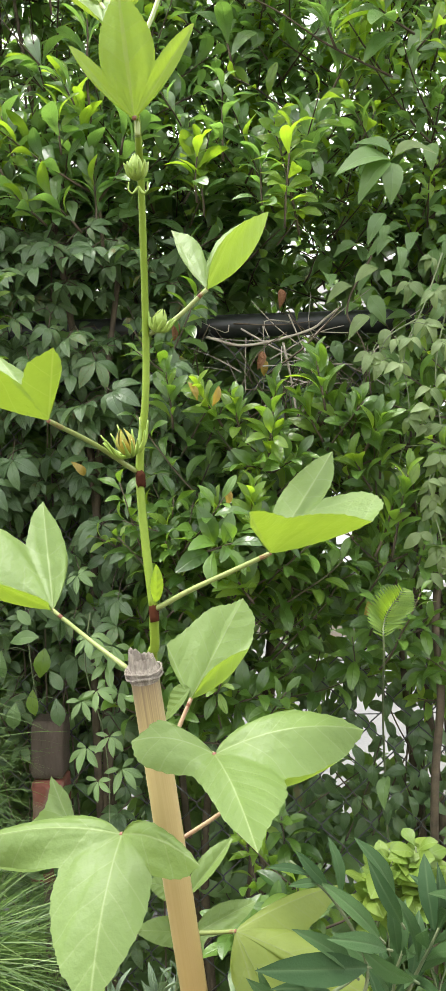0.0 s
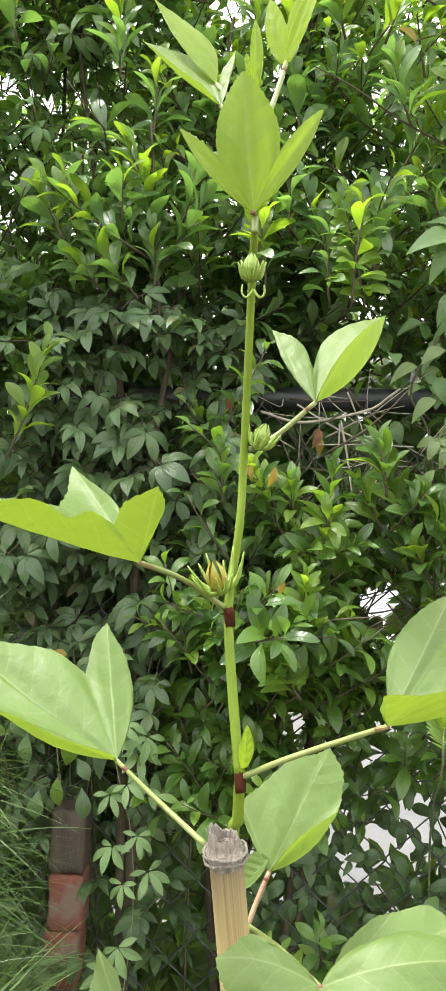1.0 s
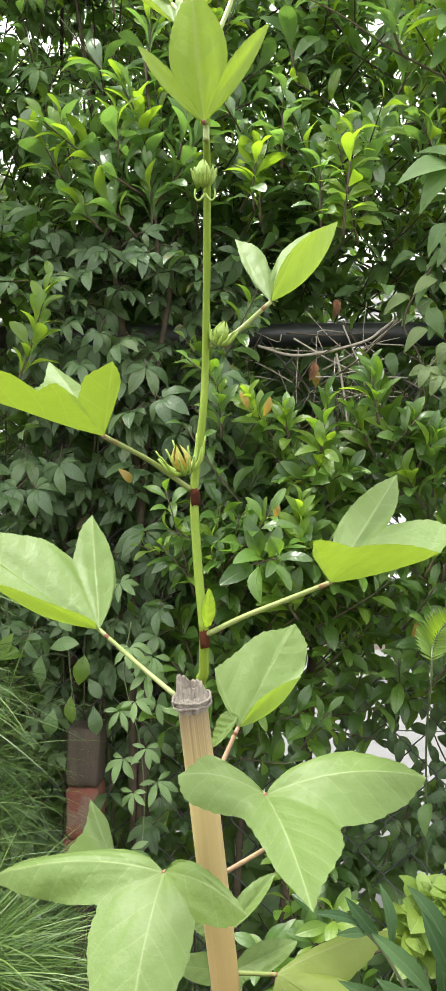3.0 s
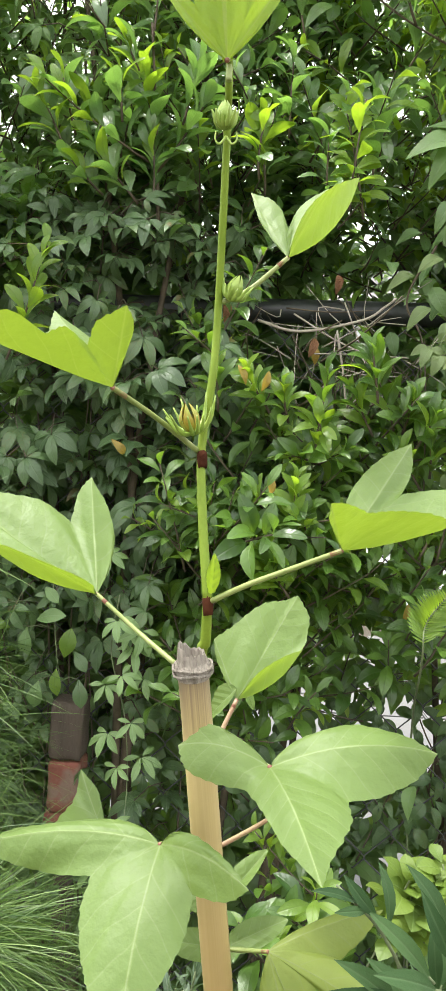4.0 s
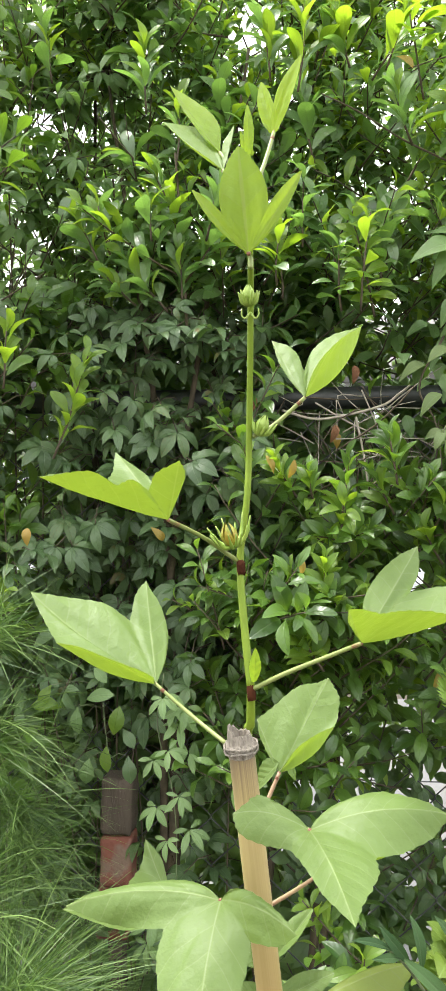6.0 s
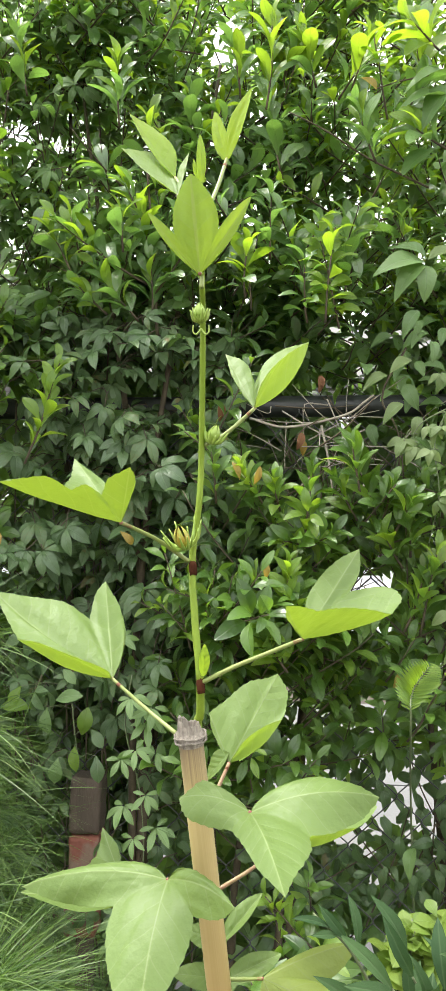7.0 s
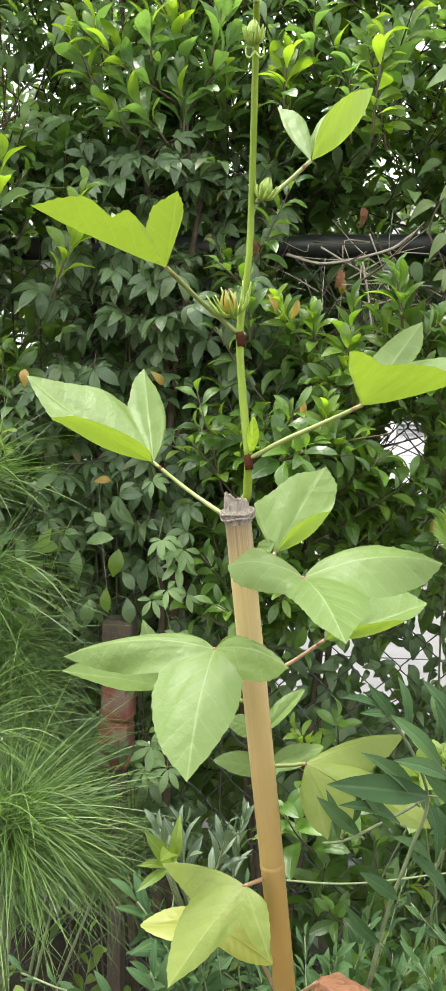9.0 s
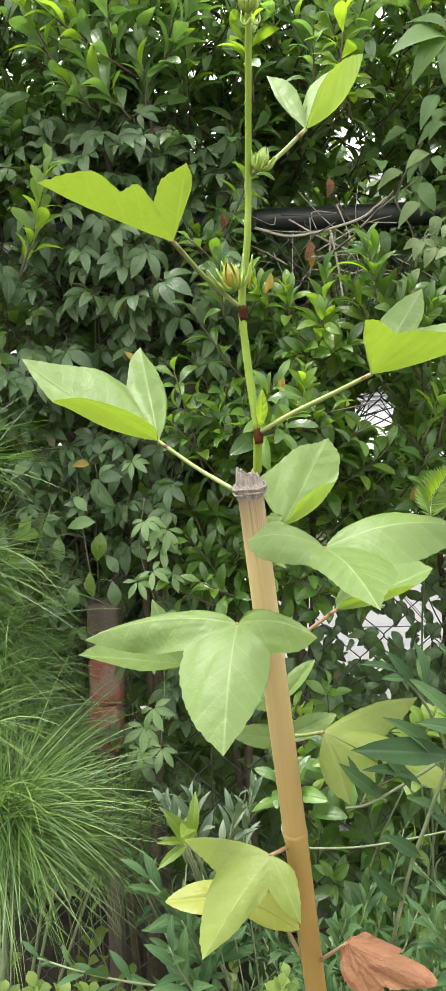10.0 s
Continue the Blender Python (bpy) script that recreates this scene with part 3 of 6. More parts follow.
def fill_creeper(vine, rng, box, count, size, front):
    (x0, x1), (y0, y1), (z0, z1) = box
    for _ in range(count):
        p = Vector((rng.uniform(x0, x1), rng.uniform(y0, y1), rng.uniform(z0, z1)))
        if rng.random() < in_gap(*p):
            continue
        if p.y < front and noise.noise((p.x * 8.0, 9.1, p.z * 8.0)) < -0.10 and rng.random() < 0.85:
            continue
        p.y += 0.06 * noise.noise((p.x * 6.0, 5.1, p.z * 6.0))
        way = Vector((rng.gauss(0, 0.7), -0.55 + rng.gauss(0, 0.3), -0.4 + rng.gauss(0, 0.4)))
        up = Vector((rng.gauss(0, 0.45), -0.6 + rng.gauss(0, 0.3), 0.75 + rng.gauss(0, 0.25)))
        stalk = p - way.normalized() * 0.045 + Vector((0, 0.03, 0.0))
        vine.twig([stalk, stalk.lerp(p, 0.5) + Vector((0, 0, 0.008)), p], 0.0011, 0.0008, 4)
        vine.leaf(rng, leaf_frame(way, up, size * rng.uniform(0.7, 1.25)), tuple(p), p.y < front)


def runner(vine, rng, pts, r=0.0022):
    vine.twig(spline(pts, 8), r, r * 0.6, 5)


# deep foliage behind, which closes the hedge against the sky
rng = random.Random(11)
back = Shrub("background_tree", (0.0, 2.1, 0), "dark leafy tree foliage in shade behind the fence", "tree", T_LOW, M_FAR_HAZED, M_TWIG, 0)
for cx in (-0.9, -0.35, 0.95, 1.35):
    limbs(back, rng, (cx, 2.1, 0), 2.6, 0.3, 3)
fill_shrub(back, rng, ((-1.5, 1.5), (1.75, 2.6), (0.75, 1.95)), 1300, 0.060, 0, 15)
fill_shrub(back, rng, ((-1.5, 1.5), (1.80, 2.5), (1.9, 2.75)), 360, 0.056, 0, 15)
fill_shrub(back, rng, ((-0.4, 0.6), (1.58, 1.85), (1.36, 1.80)), 120, 0.056, 0, 15)
fill_shrub(back, rng, ((-1.5, -0.05), (1.75, 2.4), (0.05, 1.0)), 600, 0.060, 0, 15)
fill_shrub(back, rng, ((-0.1, 1.0), (1.56, 1.9), (0.0, 0.60)), 240, 0.055, 0, 15)
fill_shrub(back, rng, ((-0.45, 0.0), (1.56, 1.85), (0.95, 1.45)), 160, 0.056, 0, 15)
fill_shrub(back, rng, ((-0.75, -0.2), (1.56, 1.85), (0.55, 1.0)), 120, 0.056, 0, 15)
fill_shrub(back, rng, ((0.02, 0.16), (1.56, 1.8), (1.05, 1.42)), 60, 0.056, 0, 15)
back.finish()

def leafy_shoot(s, rng, base, tip, count, size, young, ranked=False):
    """A shoot from base to tip, its leaves round it or in two flat ranks, a share of them pale, as young and backlit
    leaves.
    """
    base, tip = Vector(base), Vector(tip)
    if ranked:
        pts = [base.lerp(tip, k / 6) + Vector((0, -0.012 * math.sin(k / 2), 0)) for k in range(7)]
        lv = []
        for k in range(count):
            t = 0.1 + 0.9 * (k + 0.5) / count
            side = 1 if k % 2 else -1
            way = (tip - base).normalized() * (0.05 + 0.7 * t * t) + Vector((side * (1.0 - 0.4 * t), -0.35, 0))
            lv.append((leaf_frame(way, (0.15 * side, -0.88, 0.48), 0.95 * size * rng.uniform(0.9, 1.1)) * np.array([1.3, 1.0, 1.0]), tuple(base.lerp(tip, t) + Vector((0, -0.008, 0))), t))
    else:
        pts, lv = sprig_leaves(rng, base, tip - base, (tip - base).length, count + 3, 0.88 * size, (52, 18), 0.1, 0.5, out_bias=-0.6)
    s.twig(pts, 0.0021, 0.001, 5)
    for rot, p, t in lv:
        s.leaf(rng, rot, p, True, M_SHRUB_Y if ranked or rng.random() < young * (0.5 + t) else None)


SHOOTS = {}
SHOOTS["upper"] = (
    ((-0.325, 1.28, 1.731), (-0.355, 1.26, 1.796), 8, 0.054, 0.5, False), ((-0.212, 1.3, 1.651), (-0.29, 1.26, 1.73), 14, 0.050, 0.25, False),
    ((-0.189, 1.3, 1.66), (-0.187, 1.28, 1.746), 10, 0.050, 0.1, False), ((-0.203, 1.3, 1.809), (-0.235, 1.28, 1.891), 10, 0.054, 0.5, False),
    ((-0.255, 1.32, 2.004), (-0.259, 1.3, 2.116), 14, 0.056, 0.4, False), ((-0.421, 1.32, 2.067), (-0.442, 1.3, 2.169), 10, 0.052, 0.3, False),
    ((-0.266, 1.3, 1.663), (-0.313, 1.27, 1.697), 9, 0.048, 0.2, False),
)
SHOOTS["upper_r"] = (
    ((0.122, 1.26, 1.624), (0.088, 1.25, 1.78), 16, 0.040, 1.0, True), ((0.145, 1.3, 1.709), (0.14, 1.28, 1.802), 7, 0.052, 0.0, False),
    ((0.067, 1.3, 1.711), (0.043, 1.28, 1.826), 12, 0.052, 0.2, False), ((-0.022, 1.31, 1.673), (-0.034, 1.29, 1.779), 10, 0.052, 0.5, False),
    ((0.126, 1.3, 2.034), (0.171, 1.28, 2.101), 8, 0.058, 0.6, False), ((0.031, 1.32, 1.905), (0.001, 1.3, 2.039), 12, 0.054, 0.3, False),
    ((-0.042, 1.32, 2.052), (-0.057, 1.3, 2.152), 10, 0.056, 0.3, False), ((0.183, 1.31, 1.863), (0.221, 1.28, 1.927), 9, 0.052, 0.2, False),
    ((0.258, 1.28, 2.038), (0.265, 1.26, 2.121), 8, 0.066, 0.7, False), ((0.226, 1.28, 1.986), (0.262, 1.25, 2.02), 5, 0.070, 0.0, False),
    ((0.003, 1.24, 1.985), (0.018, 1.2, 2.118), 11, 0.060, 0.7, False),
    ((0.031, 1.24, 2.032), (0.048, 1.2, 2.090), 6, 0.055, 0.5, False),
    ((0.142, 1.24, 2.013), (0.161, 1.2, 2.068), 5, 0.058, 1.0, False),
    ((0.284, 1.24, 2.078), (0.227, 1.2, 2.100), 5, 0.066, 0.9, False),
    ((0.297, 1.24, 1.909), (0.235, 1.2, 1.920), 5, 0.072, 0.7, False),
    ((0.181, 1.24, 1.890), (0.137, 1.2, 1.953), 8, 0.052, 0.2, False),
    ((0.085, 1.24, 2.020), (0.058, 1.2, 2.069), 8, 0.052, 0.6, False),
)
SHOOTS["middle"] = (
    ((0.037, 1.22, 1.141), (0.03, 1.18, 1.236), 18, 0.042, 0.8, False), ((-0.001, 1.24, 1.339), (-0.033, 1.21, 1.392), 12, 0.040, 0.9, False),
    ((0.038, 1.22, 1.079), (0.004, 1.19, 1.143), 13, 0.042, 0.4, False), ((0.069, 1.25, 1.269), (0.03, 1.21, 1.284), 8, 0.042, 0.2, False),
    ((0.008, 1.24, 1.192), (-0.017, 1.21, 1.214), 7, 0.040, 0.4, False), ((-0.075, 1.25, 1.339), (-0.075, 1.22, 1.42), 10, 0.042, 0.2, False),
    ((0.027, 1.25, 1.327), (0.009, 1.21, 1.366), 9, 0.038, 0.3, False),
)
SHOOTS["middle_r"] = (
    ((0.067, 1.25, 1.269), (0.073, 1.22, 1.394), 12, 0.046, 0.3, False), ((0.072, 1.25, 1.269), (0.107, 1.21, 1.285), 8, 0.042, 0.2, False),
    ((0.177, 1.25, 1.321), (0.154, 1.23, 1.423), 10, 0.050, 0.1, False), ((0.189, 1.25, 1.317), (0.204, 1.22, 1.365), 10, 0.044, 0.2, False),
    ((0.217, 1.24, 1.238), (0.185, 1.22, 1.287), 7, 0.044, 0.4, False), ((0.229, 1.24, 1.255), (0.229, 1.22, 1.3), 7, 0.044, 0.3, False),
    ((0.148, 1.25, 1.312), (0.12, 1.23, 1.373), 7, 0.046, 0.1, False), ((0.215, 1.22, 1.142), (0.238, 1.19, 1.233), 10, 0.046, 0.3, False),
    ((0.238, 1.22, 1.135), (0.255, 1.19, 1.263), 11, 0.046, 0.4, False), ((0.202, 1.22, 1.293), (0.226, 1.19, 1.341), 8, 0.044, 0.2, False),
    ((0.149, 1.22, 1.354), (0.136, 1.19, 1.423), 8, 0.048, 0.1, False), ((0.077, 1.22, 1.148), (0.038, 1.19, 1.191), 8, 0.042, 0.2, False),
    ((0.001, 1.22, 1.087), (0.008, 1.19, 1.15), 8, 0.042, 0.2, False), ((0.19, 1.27, 1.247), (0.182, 1.25, 1.296), 7, 0.046, 0.1, False),
    ((0.232, 1.28, 1.317), (0.254, 1.26, 1.371), 9, 0.046, 0.1, False),
)
SHOOTS["left"] = (
    ((-0.384, 1.24, 1.401), (-0.314, 1.21, 1.555), 17, 0.046, 1.0, False),
)

# the glossy shrubs
SHRUBS = (
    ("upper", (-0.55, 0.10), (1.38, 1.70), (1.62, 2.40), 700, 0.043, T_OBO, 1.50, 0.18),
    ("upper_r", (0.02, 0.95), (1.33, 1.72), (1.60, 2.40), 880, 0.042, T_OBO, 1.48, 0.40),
    ("middle", (-0.12, 0.16), (1.27, 1.48), (0.84, 1.47), 225, 0.039, T_SHRUB, 1.39, 0.14),
    ("middle_r", (0.12, 0.80), (1.27, 1.50), (0.84, 1.50), 320, 0.039, T_SHRUB, 1.40, 0.14),
    ("left", (-0.98, -0.48), (1.22, 1.62), (0.70, 2.4), 440, 0.043, T_OBO, 1.38, 0.10),
)
for n, (tag, bx, by, bz, cnt, size, tmpl, front, tips) in enumerate(SHRUBS):
    rng = random.Random(100 + n)
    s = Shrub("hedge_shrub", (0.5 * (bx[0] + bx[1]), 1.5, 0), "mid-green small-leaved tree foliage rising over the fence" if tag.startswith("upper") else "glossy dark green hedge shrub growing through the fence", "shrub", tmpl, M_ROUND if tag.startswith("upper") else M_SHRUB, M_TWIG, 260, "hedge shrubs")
    limbs(s, rng, (0.5 * (bx[0] + bx[1]), 1.52, 0), bz[1], 0.22, 4)
    if tag == "middle":
        for p, way in (((0.003, 1.170, 1.220), (0.1, -0.3, 1.0)), ((-0.036, 1.200, 1.372), (-0.3, -0.3, 1.0)), ((-0.014, 1.200, 1.365), (0.4, -0.4, 0.9))):
            s.leaf(rng, leaf_frame(way, (0.4, -0.8, 0.3), 0.030), p, True, M_SHRUB_O)
    if tag == "upper":
        trunk = [(-0.184, 1.33, 1.628), (-0.186, 1.31, 1.698), (-0.192, 1.3, 1.803), (-0.202, 1.3, 1.923)]
        s.twig(spline(trunk, 6), 0.0032, 0.002, 6)
        for base, way, ln, c, y in (
            ((-0.193, 1.31, 1.715), (-1.0, -0.35, 0.35), 0.19, 18, 0.2), ((-0.306, 1.28, 1.744), (-0.25, -0.3, 1.0), 0.08, 8, 0.5),
            ((-0.186, 1.3, 1.738), (-0.35, -0.3, 0.7), 0.09, 12, 0.3), ((-0.199, 1.3, 1.901), (0.05, -0.2, 1.0), 0.10, 11, 0.3),
            ((-0.185, 1.3, 1.7), (0.8, -0.4, 0.8), 0.12, 13, 2), ((-0.237, 1.28, 1.764), (0.0, -0.4, 0.9), 0.06, 8, 0.2),
            ((-0.147, 1.28, 1.761), (0.3, -0.4, 0.9), 0.09, 10, 2),
        ):
            pts, lv = sprig_leaves(rng, base, way, ln, c, 0.048, (62, 25))
            s.twig(pts, 0.0022, 0.001)
            for rot, p, t in lv:
                s.leaf(rng, rot, p, True, M_SHRUB_Y if t > y + 0.3 else None)
    if tag == "upper_r":
        for base, way, ln, c, y in (
            ((0.097, 1.22, 1.622), (0.12, -0.15, 1.0), 0.15, 20, -1), ((0.13, 1.26, 1.674), (0.1, -0.1, 1.0), 0.10, 10, 2),
            ((0.01, 1.28, 1.747), (0.0, -0.2, 1.0), 0.12, 12, 2), ((-0.031, 1.28, 1.685), (-0.1, -0.2, 1.0), 0.09, 10, 0.3),
            ((0.07, 1.25, 1.631), (-0.2, -0.3, 0.8), 0.10, 12, 2), ((0.201, 1.25, 1.969), (-0.3, -0.2, 1.0), 0.14, 12, 0.3),
        ):
            pts, lv = sprig_leaves(rng, base, way, ln, c, 0.042, (80, 45))
            s.twig(pts, 0.002, 0.001)
            for rot, p, t in lv:
                s.leaf(rng, rot, p, True, M_SHRUB_Y if t > y else None)
        s.twig(spline([(0.27, 1.27, 1.862), (0.171, 1.25, 1.903), (0.1, 1.24, 1.947), (0.04, 1.24, 1.98)], 6), 0.0018, 0.001, 6)
    if tag == "left":
        for base, way, ln, c in (((-0.46, 1.22, 1.51), (0.1, -0.2, 1.0), 0.10, 9),):
            pts, lv = sprig_leaves(rng, base, way, ln, c, 0.050, (62, 25))
            s.twig(pts, 0.002, 0.001)
            for rot, p, t in lv:
                s.leaf(rng, rot, p, True, M_SHRUB_Y if t > 0.2 else None)
    for shoot in SHOOTS.get(tag, ()):
        leafy_shoot(s, rng, *shoot)
    fill_shrub(s, rng, (bx, by, bz), cnt, size, front, 12, M_SHRUB_Y, tips)
    s.finish()

# creepers on the fence
for n, (bx, by, bz, cnt, size, front, mat, lab) in enumerate((
    ((-0.62, -0.02), (1.27, 1.50), (1.02, 1.70), 800, 0.043, 1.40, M_CREEPER, "dark five-fingered creeper climbing the fence"),
    # Paler material than the lower creeper: haze is put into its colour.
    ((-0.80, -0.22), (1.38, 1.66), (1.66, 2.4), 380, 0.046, 1.45, M_CREEPER_L, "grey-green creeper leaves hanging high on the hedge"),
    ((-0.50, -0.12), (1.36, 1.52), (0.45, 1.05), 160, 0.040, 1.46, M_CREEPER, "creeper with five-fingered leaves low on the fence"),
)):
    rng = random.Random(300 + n)
    vine = Shrub("creeper_vine", (0.5 * (bx[0] + bx[1]), 1.46, 0), lab, "vine", T_PALM, mat, M_TWIG, 240, "creepers")
    for k in range(4):
        x = rng.uniform(*bx)
        runner(vine, rng, [(x, 1.50, 0.0), (x + rng.uniform(-0.08, 0.08), 1.47, 0.5 * bz[1]), (x + rng.uniform(-0.15, 0.15), 1.46, bz[1])])
    fill_creeper(vine, rng, (bx, by, bz), cnt, size, front)
    if bz[0] < 0.5:
        fill_creeper(vine, rng, ((-0.38, -0.34), (1.33, 1.36), (0.80, 0.92)), 7, 0.038, 1.46)
    vine.finish()

rng = random.Random(77)
pale = Shrub("creeper_vine", (-0.21, 1.40, 0), "hanging strand of pale green five-fingered creeper", "vine", T_STAR, M_STAR, M_TWIG_G, 280, "creepers")
runner(pale, rng, [(-0.208, 1.26, 1.065), (-0.221, 1.28, 0.98), (-0.196, 1.28, 0.878), (-0.189, 1.28, 0.767), (-0.198, 1.26, 0.646)], 0.0012)
for px in ((-0.205, 1.23, 1.034), (-0.172, 1.25, 1.017), (-0.184, 1.26, 0.99), (-0.196, 1.23, 0.956), (-0.168, 1.26, 0.945), (-0.222, 1.25, 0.936), (-0.18, 1.24, 0.885), (-0.216, 1.25, 0.866), (-0.167, 1.26, 0.83), (-0.199, 1.24, 0.82), (-0.203, 1.24, 0.736), (-0.22, 1.25, 0.701), (-0.192, 1.24, 0.67), (-0.227, 1.24, 0.669), (-0.188, 1.25, 1.015), (-0.226, 1.26, 1.123)):
    way = Vector((rng.gauss(0, 0.35), -0.45, -0.75))
    pale.leaf(rng, leaf_frame(way, (rng.gauss(0, 0.2), -0.8, 0.6), 0.038 * rng.uniform(0.85, 1.15)), px, True)
pale.finish()

rng = random.Random(81)
oval = Shrub("creeper_vine", (-0.33, 1.36, 0), "hanging stem with rounded green leaves above the old post", "vine", T_ROUND, M_STAR, M_TWIG_G, 60, "creepers")
stem_line = spline([(-0.345, 1.40, 1.12), (-0.33, 1.36, 1.03), (-0.318, 1.34, 0.96), (-0.305, 1.33, 0.90)], 8)
oval.twig(stem_line, 0.0016, 0.001, 5)
for p, way, k, tint in (((-0.326, 1.29, 1.068), (0.55, -0.3, -0.5), 0.028, None), ((-0.338, 1.29, 1.018), (0.95, -0.3, 0.25), 0.042, None), ((-0.352, 1.29, 1.006), (0.05, -0.3, -1.0), 0.036, None), ((-0.291, 1.28, 0.965), (0.25, -0.3, 1.0), 0.040, M_SHRUB_Y), ((-0.305, 1.29, 0.945), (0.1, -0.3, -1.0), 0.034, M_SHRUB_Y), ((-0.270, 1.29, 0.930), (0.2, -0.3, -1.0), 0.036, M_CREEPER), ((-0.332, 1.29, 0.925), (-0.1, -0.3, -1.0), 0.034, None), ((-0.378, 1.29, 1.004), (-0.9, -0.3, 0.2), 0.042, M_SHRUB_Y), ((-0.278, 1.29, 0.972), (0.5, -0.3, -0.6), 0.030, M_CREEPER), ((-0.396, 1.29, 1.040), (-0.4, -0.3, -0.8), 0.032, M_SHRUB_Y)):
    near_stem = min(stem_line, key=lambda q: (q - Vector(p)).length)
    oval.twig([near_stem, near_stem.lerp(Vector(p), 0.5) + Vector((0, 0, 0.006)), Vector(p)], 0.0009, 0.0007, 4)
    oval.leaf(rng, leaf_frame(way, (rng.gauss(0, 0.2), -0.75, 0.65), 1.2 * k), p, True, tint)
oval.finish()

rng = random.Random(78)
right_vine = Shrub("creeper_vine", (0.38, 1.38, 0), "creeper with large pale grey-green pointed leaves", "vine", T_BIG, M_CREEPER_L, M_TWIG, 260, "creepers")
runner(right_vine, rng, [(0.236, 1.3, 1.602), (0.196, 1.3, 1.519), (0.226, 1.3, 1.436), (0.236, 1.3, 1.17)], 0.002)
for _ in range(75):
    p = Vector((rng.uniform(0.22, 0.62), rng.uniform(1.24, 1.42), rng.uniform(1.28, 1.80)))
    if rng.random() < in_gap(*p):
        continue
    right_vine.leaf(rng, leaf_frame((rng.gauss(-0.2, 0.5), -0.4, -0.6 + rng.gauss(0, 0.35)), (rng.gauss(0, 0.3), -0.7, 0.7), rng.uniform(0.030, 0.050)), tuple(p), True)
for _ in range(60):
    p = Vector((rng.uniform(0.16, 0.50), rng.uniform(1.30, 1.43), rng.uniform(1.44, 1.66)))
    if rng.random() < 0.8 * in_gap(*p):
        continue
    right_vine.leaf(rng, leaf_frame((rng.gauss(-0.2, 0.6), -0.35, -0.4 + rng.gauss(0, 0.5)), (rng.gauss(0, 0.3), -0.7, 0.7), rng.uniform(0.032, 0.052)), tuple(p), True)
for _ in range(7):
    p = Vector((rng.uniform(0.24, 0.55), rng.uniform(1.20, 1.35), rng.uniform(0.75, 1.12)))
    right_vine.leaf(rng, leaf_frame((rng.gauss(-0.2, 0.4), -0.4, -0.7 + rng.gauss(0, 0.3)), (rng.gauss(0, 0.3), -0.7, 0.7), rng.uniform(0.035, 0.05)), tuple(p), True)
right_vine.leaf(rng, leaf_frame((0.15, -0.25, -1.0), (-0.5, -0.8, 0.2), 0.050), (0.163, 1.2, 1.985), True)
right_vine.leaf(rng, leaf_frame((-0.5, -0.3, 0.5), (0.2, -0.9, 0.4), 0.032), (0.177, 1.2, 1.99), True, M_SHRUB_O)
right_vine.twig(spline([(0.262, 1.22, 2.024), (0.215, 1.21, 2.009), (0.17, 1.2, 1.99)], 6), 0.0016, 0.001)
for p, w in (((-0.212, 1.27, 1.273), (-0.3, -0.4, 0.5)), ((-0.418, 1.22, 1.291), (0.1, -0.4, -0.9)), ((-0.301, 1.3, 1.119), (-0.8, -0.3, 0.1)), ((0.067, 1.37, 1.458), (0.1, -0.2, -1.0)), ((0.215, 1.25, 1.075), (-0.3, -0.4, -0.5))):
    right_vine.leaf(rng, leaf_frame(w, (0.1, -0.9, 0.4), 0.028), p, True, M_SHRUB_O)
for p, w, k, olive in (((0.252, 1.22, 1.717), (-1.0, -0.3, -0.05), 0.085, 0), ((0.252, 1.22, 1.714), (-0.8, -0.3, -0.6), 0.072, 0), ((0.256, 1.23, 1.727), (-0.7, -0.3, 0.5), 0.058, 0), ((0.254, 1.22, 1.712), (-0.05, -0.3, -0.9), 0.060, 0), ((0.258, 1.22, 1.722), (0.9, -0.3, 0.35), 0.060, 1), ((0.246, 1.24, 1.646), (-0.6, -0.3, -0.7), 0.050, 0), ((0.202, 1.28, 1.551), (-0.9, -0.3, -0.25), 0.046, 1), ((0.238, 1.27, 1.575), (-0.7, -0.4, -0.3), 0.044, 1), ((0.225, 1.27, 1.502), (-0.8, -0.3, -0.5), 0.046, 1), ((0.247, 1.26, 1.48), (-0.2, -0.4, -0.9), 0.040, 1), ((0.257, 1.26, 1.44), (-0.9, -0.3, -0.2), 0.044, 1), ((0.246, 1.26, 1.376), (-0.9, -0.3, -0.4), 0.044, 0)):
    right_vine.leaf(rng, leaf_frame(w, (0.0, -0.75, 0.65), k), p, True, M_CREEPER_P if olive else None)
for p, tip in (((0.294, 1.2, 2.008), (0.219, 1.17, 2.008)), ((0.286, 1.2, 1.969), (0.207, 1.17, 1.976)), ((0.303, 1.2, 1.991), (0.237, 1.17, 1.935))):
    way = Vector(tip) - Vector(p)
    right_vine.leaf(rng, leaf_frame(way, (0.1, -0.6, 0.8), way.length), p, True)
right_vine.finish()

